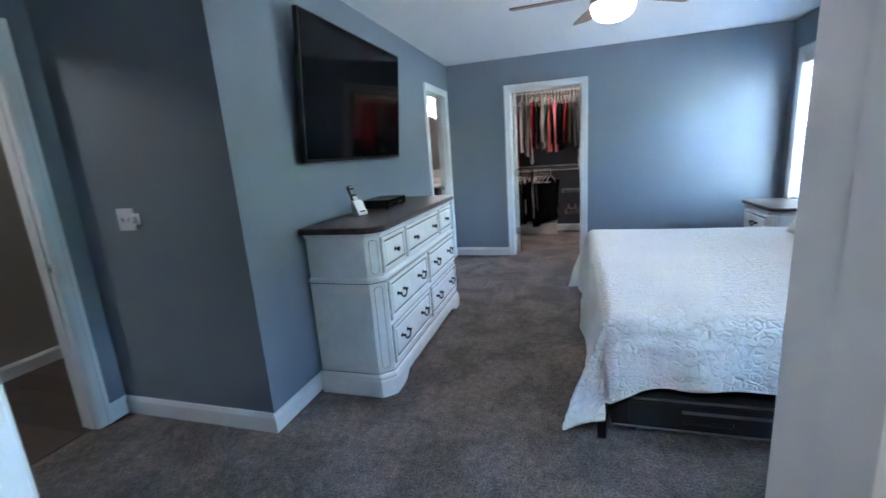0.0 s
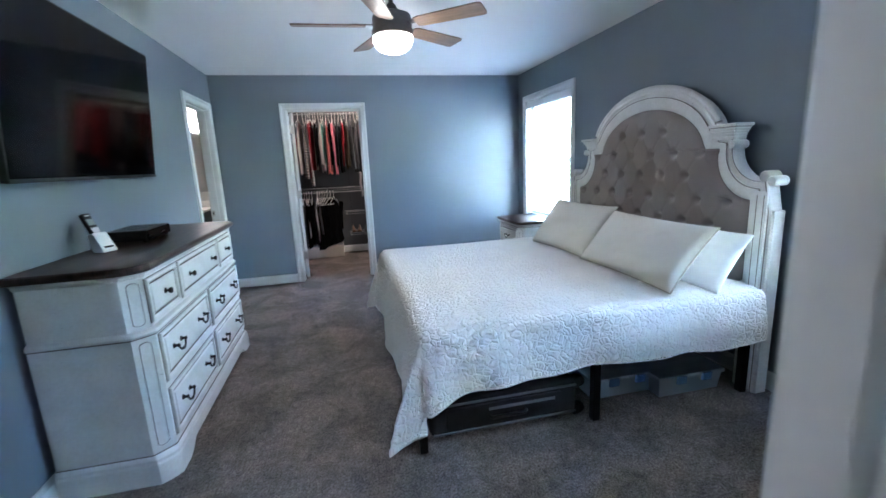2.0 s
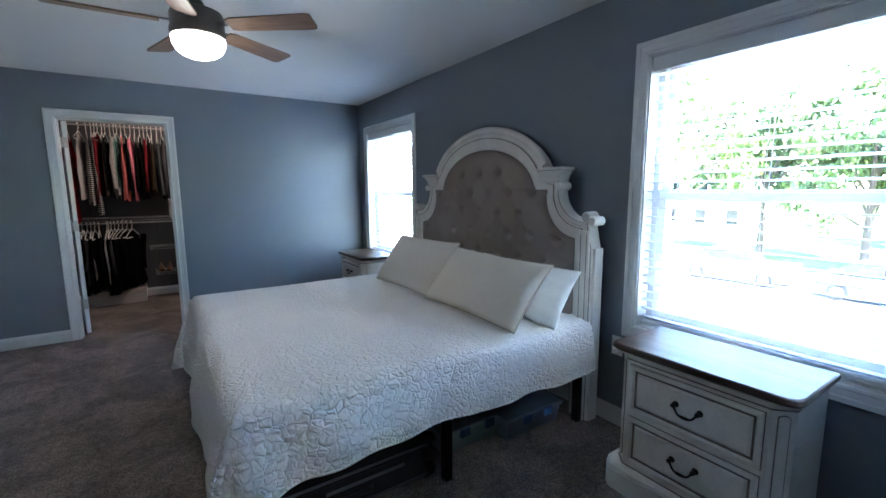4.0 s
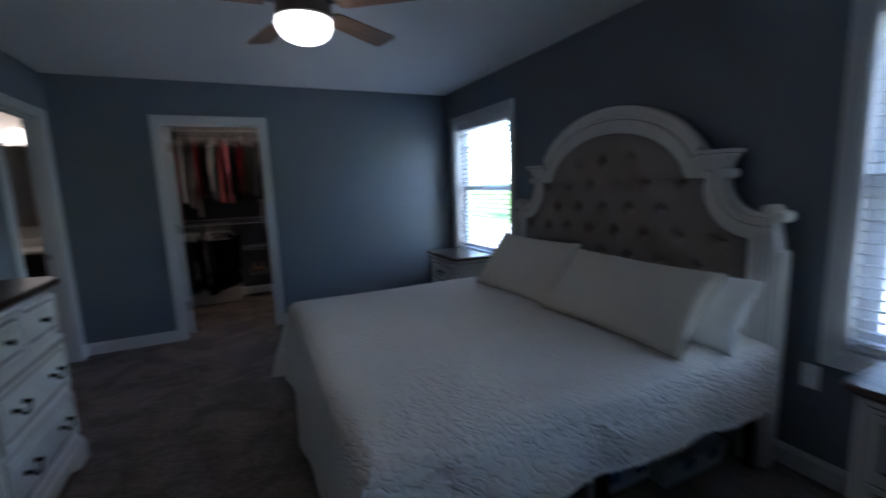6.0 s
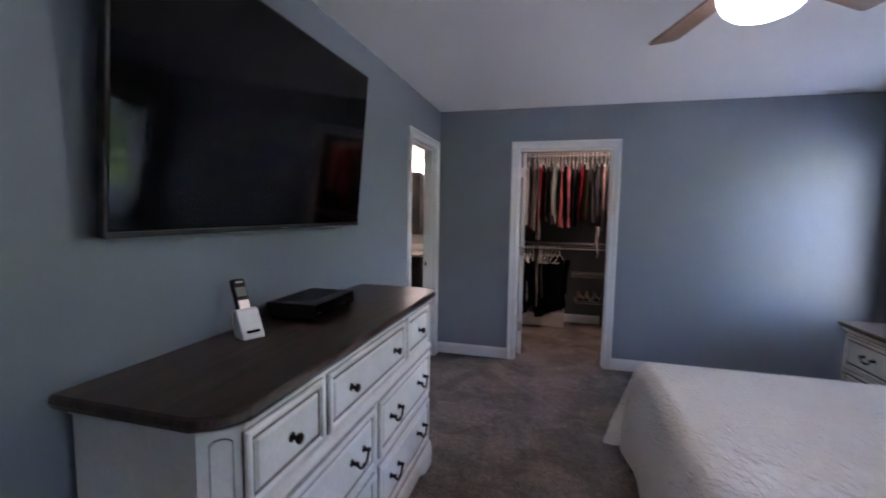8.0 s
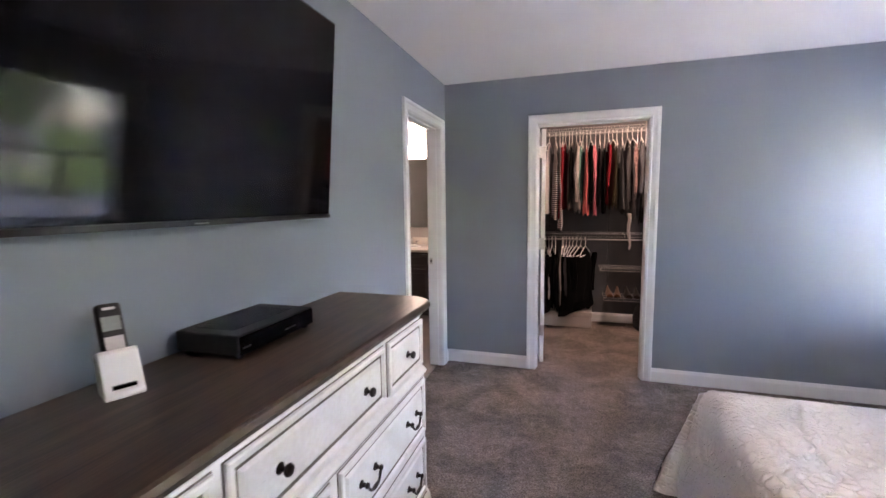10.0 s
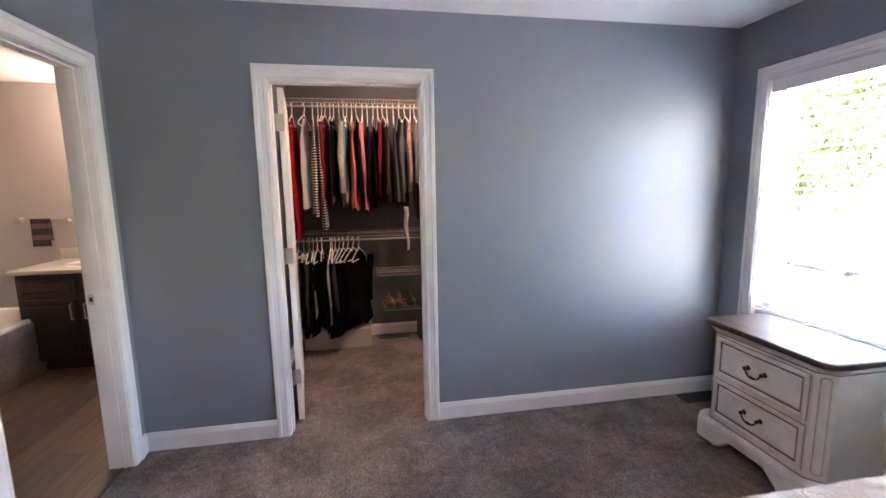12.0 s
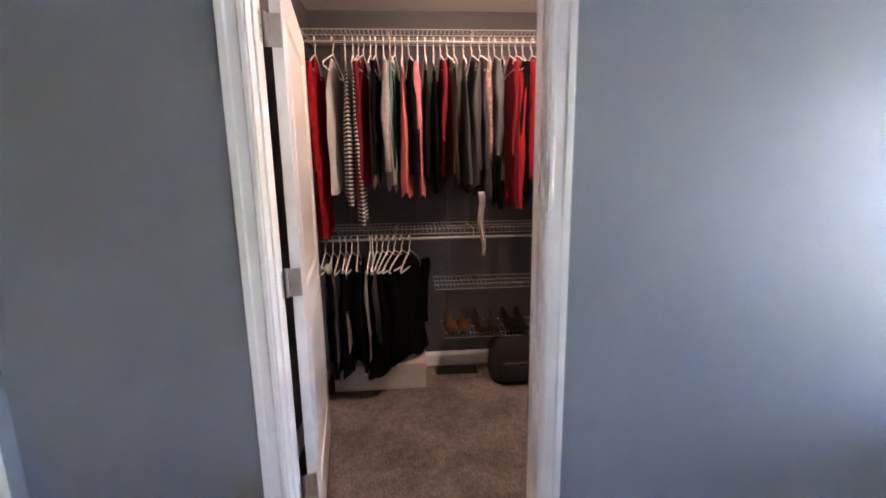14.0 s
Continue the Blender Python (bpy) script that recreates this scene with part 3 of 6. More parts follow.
def pull_mesh():
    """A drop bail pull with two rosettes, facing +x."""
    bm = blank()
    for s in (-1, 1):
        lathe(bm, [(0.013, 0.0), (0.013, 0.003), (0.008, 0.006), (0.006, 0.016), (0.010, 0.020), (0.009, 0.026), (0.003, 0.029)], (0, s * 0.047, 0), "x", 12)
    pts = []
    for i in range(15):
        u = i / 14 * 2 - 1
        y = u * 0.047 + 0.010 * math.sin(u * math.pi) * (1 - abs(u))
        z = -0.034 * (1 - abs(u) ** 2.6) + 0.002
        pts.append((0.021 + 0.004 * (1 - u * u), y, z))
    tube(bm, pts, [0.0045 + 0.003 * math.exp(-(((i - 7) / 1.6) ** 2)) for i in range(15)], 8)
    return mesh_of("pull", bm, BRONZE, True)


def knob_mesh():
    bm = lathe(blank(), [(0.014, 0.0), (0.014, 0.002), (0.006, 0.005), (0.005, 0.014), (0.012, 0.018), (0.0155, 0.024), (0.013, 0.030), (0.005, 0.033)], (0, 0, 0), "x", 16)
    return mesh_of("knob", bm, BRONZE, True)


PULL, KNOB = pull_mesh(), knob_mesh()


def canted(front, half, back, cant, grow=0.0, swell=0.0):
    """Plan outline (x forward, y across) of a case with canted front corners that bow out by swell."""
    f, h, b = front + grow, half + grow, back
    out = [(b, -h), (f - cant, -h)]
    for i in range(1, 6):
        a = i / 6
        x, y = f - cant + cant * a, -h + cant * a
        out.append((x + swell * math.sin(a * math.pi), y - swell * math.sin(a * math.pi)))
    out.append((f, -h + cant))
    out += [(x, -y) for x, y in reversed(out)]
    return out


def moulding(bm, front, half, back, cant, layers, slot=0):
    """Stacks plan outlines: layers are (z, grow, swell)."""
    rings = [[bm.verts.new((x, y, z)) for x, y in canted(front, half, back, cant, grow, swell)] for z, grow, swell in layers]
    n = len(rings[0])
    for p, q in zip(rings, rings[1:]):
        for i in range(n):
            bm.faces.new((p[i], p[(i + 1) % n], q[(i + 1) % n], q[i])).material_index = slot
    bm.faces.new(rings[0][::-1]).material_index = slot
    bm.faces.new(rings[-1]).material_index = slot
    return bm


def bracket_base(bm, front, half, back, cant, top, rise, g=0.020):
    """A plinth whose front and sides are cut to bracket feet."""
    plan = canted(front, half, back, cant, g, 0.004)
    n = len(plan)

    def low(p, q, s):
        ln = math.dist(p, q)
        d = min(s, 1 - s) * ln
        if ln < 0.2 or abs(p[0] - q[0]) > abs(p[1] - q[1]):
            return 0.0
        if d < 0.13:
            return 0.0
        return rise * min(1.0, ((d - 0.13) / 0.07) ** 0.6) - 0.012 * math.sin(min(1.0, (d - 0.13) / 0.07) * math.pi)
    cuts = 30
    outer = []
    for i in range(n):
        p, q = plan[i], plan[(i + 1) % n]
        k = cuts if math.dist(p, q) > 0.2 else 1
        back_side = abs(p[0] - back) < 0.001 and abs(q[0] - back) < 0.001
        for j in range(k):
            s = j / k
            x, y = p[0] + (q[0] - p[0]) * s, p[1] + (q[1] - p[1]) * s
            outer.append((x, y, 0.0 if back_side else low(p, q, s)))
    m = len(outer)
    levels = []
    for f, shrink in ((0.0, 0.0), (0.72, 0.0), (0.8, 0.004), (0.9, 0.004), (0.96, 0.010), (1.0, 0.016)):
        ring = []
        for x, y, z0 in outer:
            k = 1 - shrink / max(abs(y), 0.2)
            ring.append(bm.verts.new((x - (shrink if x > front - cant else 0), y * k, z0 + (top - z0) * f)))
        levels.append(ring)
    inner = [bm.verts.new((x * 0.0 + (x - 0.02 if x > back + 0.05 else x + 0.02), y * (1 - 0.02 / max(abs(y), 0.2)), z)) for x, y, z in outer]
    for p, q in zip([inner] + levels, levels):
        for i in range(m):
            bm.faces.new((p[i], p[(i + 1) % m], q[(i + 1) % m], q[i]))
    bm.faces.new(levels[-1])
    return bm


def corner_panel(side, front, half, cant, z0, z1):
    """The long inset panel with rounded ends on a canted corner, in its own frame that faces +x."""
    bm = blank()
    w, h, r = cant * 0.36, (z1 - z0) / 2, cant * 0.33

    def ring(g, x):
        pts = []
        for i in range(24):
            a = 2 * math.pi * i / 24
            c, s = math.cos(a), math.sin(a)
            y = max(-w + g, min(w - g, (w - g) * 1.15 * c))
            z = s * (r - g) + (h - r) * (1 if s >= 0 else -1)
            pts.append(bm.verts.new((x, y, z)))
        return pts
    loops = [(ring(0.0, 0.0), 1), (ring(0.0, 0.0045), 1), (ring(0.0022, 0.0045), 1), (ring(0.006, 0.003), 0), (ring(0.011, 0.003), 0)]
    for (p, _), (q, s) in zip(loops, loops[1:]):
        for i in range(24):
            bm.faces.new((p[i], p[(i + 1) % 24], q[(i + 1) % 24], q[i])).material_index = s
    bm.faces.new(loops[-1][0])
    bm.faces.new(loops[0][0][::-1])
    me = mesh_of("corner_panel", bm, [ANTIQUE, GLAZE])
    c = front - cant / 2, side * (half - cant / 2)
    return me, pose(c[0] - 0.0005, c[1] - side * 0.0005, (z0 + z1) / 2, 0, 0, side * 45)


def drawer(owner, y, z, w, h, face, fittings):
    bm = groove_panel(blank(), w, h, 0.010)
    d = part("drawer_front", bm, [ANTIQUE, GLAZE], owner, smooth=False)
    d.location = (face, y, z)
    g = part("glaze_line", glaze_outline(blank(), w, h), GLAZE, owner, "dark glaze in the joint round the drawer", smooth=False)
    g.location = (face + 0.001, y, z)
    for kind, dy in fittings:
        f = part("knob" if kind == "knob" else "pull", KNOB if kind == "knob" else PULL, None, d, "dark bronze")
        f.location = (0.011, dy, 0.012 if kind == "pull" else 0)
    return d


def dresser():
    d = thing("dresser", (-0.868, 3.230, 0), "antique white dresser with dark wood top and bronze pulls", "dresser")
    front, half, back, cant = 0.447, 0.796, 0.0, 0.070
    bm = moulding(blank(), front, half, back, cant, [(0.12, 0, 0), (0.700, 0, 0)])
    part("lower_case", bm, ANTIQUE, d, smooth=False)
    bm = moulding(blank(), front - 0.012, half - 0.012, back, cant, [(0.700, 0, 0), (0.962, 0, 0)])
    part("upper_case", bm, ANTIQUE, d, smooth=False)
    bm = moulding(blank(), front, half, back, cant, [(0.690, 0.0, 0), (0.693, 0.006, 0.003), (0.703, 0.010, 0.004), (0.712, 0.006, 0.003), (0.718, -0.008, 0)])
    part("waist_moulding", bm, ANTIQUE, d, smooth=False)
    part("waist_glaze", moulding(blank(), front, half, back, cant, [(0.685, 0.002, 0), (0.6895, 0.002, 0)]), GLAZE, d, "dark glaze line", smooth=False)
    part("base", bracket_base(blank(), front, half, back, cant, 0.135, 0.055), ANTIQUE, d, smooth=False)
    part("base_glaze", moulding(blank(), front, half, back, cant, [(0.1355, 0.004, 0), (0.1395, 0.002, 0)]), GLAZE, d, "dark glaze line", smooth=False)
    bm = moulding(blank(), front - 0.012, half - 0.012, back, cant, [(0.946, 0.0, 0), (0.952, 0.008, 0.002), (0.963, 0.012, 0.004), (0.972, 0.022, 0.006)])
    part("cornice", bm, ANTIQUE, d, smooth=False)
    bm = moulding(blank(), front, half, back - 0.012, 0.088, [(0.9725, 0.010, 0.006), (0.976, 0.024, 0.012), (0.990, 0.030, 0.016), (1.004, 0.027, 0.014), (1.009, 0.020, 0.012)])
    part("top", bm, DARKTOP, d, "dark stained wood top", smooth=False)
    f2, f1 = front - 0.012, front
    for y, w, fit in ((-0.55, 0.34, [("knob", 0.0)]), (0.0, 0.70, [("knob", -0.205), ("knob", 0.205)]), (0.55, 0.34, [("knob", 0.0)])):
        drawer(d, y, 0.836, w, 0.196, f2, fit)
    for z in (0.560, 0.290):
        for y in (-0.365, 0.365):
            drawer(d, y, z, 0.685, 0.232, f1, [("pull", -0.185), ("pull", 0.185)])
    for side in (-1, 1):
        for z0, z1, f, h in ((0.165, 0.665, front, half), (0.735, 0.930, front - 0.012, half - 0.012)):
            me, m = corner_panel(side, f, h, cant, z0, z1)
            part("corner_panel", me, None, d).matrix_local = m
    return d


def nightstand():
    d = thing("nightstand", (2.668, 5.108, 0), "antique white two-drawer nightstand with dark wood top by the bed", "nightstand", "nightstands", turn=180)
    front, half, back, cant = 0.375, 0.325, 0.0, 0.055
    part("case", moulding(blank(), front, half, back, cant, [(0.115, 0, 0), (0.650, 0, 0)]), ANTIQUE, d, smooth=False)
    part("base", bracket_base(blank(), front, half, back, cant, 0.125, 0.068, 0.040), ANTIQUE, d, smooth=False)
    part("base_glaze", moulding(blank(), front, half, back, cant, [(0.1255, 0.004, 0), (0.129, 0.002, 0)]), GLAZE, d, "dark glaze line", smooth=False)
    part("cornice", moulding(blank(), front, half, back, cant, [(0.636, 0.0, 0), (0.642, 0.008, 0.002), (0.654, 0.012, 0.004), (0.664, 0.022, 0.006)]), ANTIQUE, d, smooth=False)
    part("cornice_glaze", moulding(blank(), front, half, back, cant, [(0.6315, 0.003, 0), (0.6355, 0.003, 0)]), GLAZE, d, "dark glaze line", smooth=False)
    part("top", moulding(blank(), front, half, back, cant, [(0.6645, 0.012, 0.006), (0.668, 0.024, 0.012), (0.680, 0.029, 0.016), (0.692, 0.026, 0.014), (0.697, 0.020, 0.012)]), DARKTOP, d, "dark stained wood top", smooth=False)
    for z in (0.262, 0.506):
        drawer(d, 0.0, z, 0.505, 0.215, front, [("pull", 0.0)])
    for side in (-1, 1):
        me, m = corner_panel(side, front, half, cant, 0.155, 0.615)
        part("corner_panel", me, None, d).matrix_local = m
    return d


dresser()
ns = nightstand()
copy_thing(ns, pose(2.662, 1.513, 0, 0, 0, 180))


# ---- bed ----
BED_Y = 3.256


def headboard_lines(n=14):
    """Half outlines (across, up) from the foot of the post to the crown: frame outside and cloth inside."""
    outer = [(1.000, 0.0), (1.000, 1.16)]
    outer += [(0.99, 1.19), (0.965, 1.205)]
    for i in range(n + 1):
        a = radians(268 - 88 * i / n)
        outer.append((0.930 + 0.185 * math.cos(a), 1.39 + 0.185 * math.sin(a)))
    outer += [(0.745, 1.45), (0.635, 1.45), (0.635, 1.50)]
    for i in range(n + 1):
        a = radians(12 + 78 * i / n)
        outer.append((0.655 * math.cos(a), 1.395 + 0.42 * math.sin(a)))
    inner = [(0.868, 0.0), (0.868, 1.095)]
    for i in range(n + 1):
        a = radians(262 - 82 * i / n)
        inner.append((0.885 + 0.25 * math.cos(a), 1.345 + 0.25 * math.sin(a)))
    inner += [(0.65, 1.383), (0.535, 1.383)]
    for i in range(n + 1):
        a = radians(8 + 82 * i / n)
        inner.append((0.535 * math.cos(a), 1.345 + 0.33 * math.sin(a)))
    return outer, inner


def resample(line, n):
    d = [0.0]
    for p, q in zip(line, line[1:]):
        d.append(d[-1] + math.dist(p, q))
    out = []
    for i in range(n):
        s = d[-1] * i / (n - 1)
        k = max(j for j in range(len(d)) if d[j] <= s + 1e-9)
        k = min(k, len(line) - 2)
        f = (s - d[k]) / max(d[k + 1] - d[k], 1e-9)
        out.append(tuple(a + (b - a) * f for a, b in zip(line[k], line[k + 1])))
    return out


def band(bm, outer, inner, layers):
    """A strip between two lines; layers are (share from outer to inner, x)."""
    rows = [[bm.verts.new((x, o[0] + (i[0] - o[0]) * f, o[1] + (i[1] - o[1]) * f)) for o, i in zip(outer, inner)] for f, x in layers]
    for p, q in zip(rows, rows[1:]):
        for k in range(len(p) - 1):
            bm.faces.new((p[k], p[k + 1], q[k + 1], q[k]))


def matched(outer, inner):
    """Pairs the two lines corner to corner: post, curve, step, crown."""
    co = [0, 3, 18, 20, 21, len(outer) - 1]
    ci = [0, 1, 16, 17, 17, len(inner) - 1]
    po, pi = [], []
    for k, n in zip(range(5), (8, 16, 6, 2, 22)):
        a, b = outer[co[k]:co[k + 1] + 1], inner[ci[k]:ci[k + 1] + 1]
        if len(b) == 1:
            b = [b[0], b[0]]
        po += resample(a, n)[(0 if k == 0 else 1):]
        pi += resample(b, n)[(0 if k == 0 else 1):]
    return po, pi


def bed():
    b = thing("bed", (2.62, BED_Y, 0), "king bed on black metal frame with arched tufted headboard", "bed")
    outer, inner = matched(*headboard_lines())
    for s in (-1, 1):
        o = [(s * y, z) for y, z in outer]
        i = [(s * y, z) for y, z in inner]
        bm = blank()
        band(bm, o, i, [(0.0, 0.085), (0.0, 0.012), (0.05, 0.004), (0.22, 0.0), (0.26, 0.010), (0.36, 0.012), (0.40, 0.004), (0.86, 0.006), (0.92, 0.012), (1.0, 0.016), (1.0, 0.06), (0.0, 0.085)])
        part("headboard_frame", bm, ANTIQUE, b, "distressed antique white carved frame", smooth=True)
        # glaze line and outer bead along the frame
        bm = blank()
        band(bm, o, i, [(0.385, 0.0065), (0.385, 0.002), (0.412, 0.002), (0.412, 0.0065)])
        part("glaze_line", bm, GLAZE, b, "dark glaze in the frame's groove", smooth=False)
        bm = blank()
        band(bm, o, i, [(0.045, 0.0070), (0.045, 0.0005), (0.060, 0.0005), (0.060, 0.0055)])
        band(bm, o, i, [(0.985, 0.0170), (0.985, 0.0110), (1.0, 0.0110), (1.0, 0.0170)])
        part("edge_glaze", bm, GLAZE, b, "dark glaze rubbed into the frame's edges", smooth=False)
        for y0 in (0.932, 0.972):
            part("flute", box(blank(), (-0.0135, s * y0, 0.02), (-0.0118, s * (y0 + 0.004), 1.13)), GLAZE, b, "dark glazed groove down the post", smooth=False)
        # crown bead over the arch
        arch = [p for p in zip(o, i) if p[0][1] > 1.5 and abs(p[0][0]) < 0.642]
        pts = [(0.018, p[0], p[1] + 0.004) for p, _ in arch]
        pts = [pts[0]] + pts + [(0.018, 0.0, 1.819)]
        part("crown_bead", tube(blank(), pts[1:], 0.022, 10), ANTIQUE, b)
        # cornice at the foot of the arch, one moulding on the next
        for z0, z1, y1, x0 in ((1.432, 1.450, 0.752, -0.006), (1.450, 1.466, 0.757, -0.011), (1.466, 1.480, 0.764, -0.018), (1.480, 1.494, 0.774, -0.026), (1.494, 1.502, 0.780, -0.030), (1.502, 1.520, 0.794, -0.040)):
            part("cornice_moulding", box(blank(), (x0, s * 0.60, z0), (0.085, s * y1, z1), 0.0035), ANTIQUE, b, smooth=False)
        part("cornice_glaze", box(blank(), (-0.0335, s * 0.606, 1.4995), (0.083, s * 0.7845, 1.5045)), GLAZE, b, "dark glaze line under the top moulding", smooth=False)
        # scrolls
        part("scroll", lathe(blank(), [(0.012, -0.008), (0.026, -0.008), (0.031, -0.002), (0.031, 0.074), (0.026, 0.082), (0.012, 0.082)], (0, s * 0.958, 1.228), "x", 20), ANTIQUE, b)
        part("scroll", lathe(blank(), [(0.010, -0.012), (0.022, -0.012), (0.027, -0.005), (0.027, 0.074), (0.022, 0.082), (0.010, 0.082)], (0, s * 1.003, 1.206), "x", 20), ANTIQUE, b)
        part("scroll", lathe(blank(), [(0.008, -0.02), (0.020, -0.02), (0.025, -0.012), (0.025, 0.074), (0.008, 0.082)], (0, s * 0.757, 1.404), "x", 18), ANTIQUE, b)
        # post facing and side strip
        bm = box(blank(), (-0.012, s * 0.915, 0.0), (0.0, s * 0.990, 1.15), 0.004)
        part("post_facing", bm, ANTIQUE, b, smooth=False)
        bm = box(blank(), (0.014, s * 1.000, 0.0), (0.088, s * 1.018, 1.05), 0.004)
        part("post_side", bm, ANTIQUE, b, smooth=False)
    part("headboard_back", box(blank(), (0.062, -0.95, 0.25), (0.08, 0.95, 1.15), 0.002), ANTIQUE, b, smooth=False)

    # tufted cloth
    _, line = headboard_lines()
    buttons = []
    for r in range(7):
        z = 1.512 - 0.1445 * r
        for k in range(-5, 6):
            y = (k + (0.0 if r % 2 == 0 else 0.5)) * 0.216
            buttons.append((y, z))

    def half_width(z):
        best = 0.0
        for p, q in zip(line, line[1:]):
            if min(p[1], q[1]) - 1e-6 <= z <= max(p[1], q[1]) + 1e-6:
                f = 0.5 if abs(q[1] - p[1]) < 1e-6 else (z - p[1]) / (q[1] - p[1])
                best = max(best, p[0] + (q[0] - p[0]) * f)
        return best
    buttons = [(y, z) for y, z in buttons if abs(y) < half_width(z) - 0.05 and z < 1.60]
    cloth = []
    rows, cols = 130, 190
    for j in range(rows + 1):
        z = 0.5 + (1.674 - 0.5) * (1 - (1 - j / rows) ** 1.25)
        w = max(half_width(min(z, 1.672)), 0.02) + 0.004
        row = []
        for k in range(cols + 1):
            y = w * (2 * k / cols - 1)
            edge = min(w - abs(y), 1.675 - z)
            x = -0.004 - 0.046 * (1 - math.exp(-max(edge, 0) / 0.035))
            dip = 0.0
            for by, bz in buttons:
                dy, dz = abs(y - by), z - bz
                if dy < 0.14 and abs(dz) < 0.16:
                    r2 = dy * dy + dz * dz
                    dip = max(dip, math.exp(-r2 / 0.00055))
                    # pleats run to the neighbours along the diamond
                    off = abs(dy - abs(dz) * 0.776) / 1.27
                    reach = max(0.0, 1 - abs(dz) / 0.085)
                    dip = max(dip, 0.15 * math.exp(-(off / 0.0055) ** 2) * reach ** 0.5)
            row.append((x + 0.060 * dip, y, z))
        cloth.append(row)
    me = bpy.data.meshes.new("upholstery")
    verts = [p for r in cloth for p in r]
    nc = cols + 1
    me.from_pydata(verts, [], [(j * nc + k, j * nc + k + 1, (j + 1) * nc + k + 1, (j + 1) * nc + k) for j in range(rows) for k in range(cols)])
    me.materials.append(LINEN)
    me.shade_smooth()
    part("upholstery", me, None, b, "button-tufted taupe linen panel").location = (0.02, 0, 0)
    # buttons made wide and dark to carry the dimples' shade
    button = mesh_of("button", lathe(blank(), [(0.001, -0.006), (0.007, -0.005), (0.013, -0.001), (0.0145, 0.003), (0.010, 0.006)], (0, 0, 0), "x", 12), SHADED_BUTTON, True)
    for y, z in buttons:
        part("button", button, None, b).location = (0.026, y, z)

    # metal frame
    for s in (-1, 1):
        part("side_rail", box(blank(), (-1.86, s * 0.958, 0.315), (-0.02, s * 0.928, 0.352), 0.003), BLACK_METAL, b, "black steel rail", smooth=False)
    for x in (-1.86, -1.0, -0.05):
        part("cross_rail", box(blank(), (x, -0.928, 0.315), (x + 0.03, 0.928, 0.35), 0.003), BLACK_METAL, b, "black steel rail", smooth=False)
    for i in range(15):
        part("support_slat", box(blank(), (-1.82 + i * 0.122, -0.928, 0.352), (-1.83 + i * 0.125, 0.928, 0.362), 0.002), BLACK_METAL, b, smooth=False)
    for x in (-1.902, -0.975, -0.03):
        for y in (-0.962, 0.0, 0.962):
            part("leg", box(blank(), (x - 0.02, y - 0.022, 0.0), (x + 0.02, y + 0.022, 0.318), 0.004), BLACK_METAL, b, "black steel leg", smooth=False)
    return b


bed()


def mattress():
    bm = box(blank(), (0.745, BED_Y - 0.965, 0.364), (2.61, BED_Y + 0.965, 0.618), 0.055, segments=4)
    return single("mattress", bm, SHEET, "white mattress almost hidden under the bedspread", "mattress")


mattress()


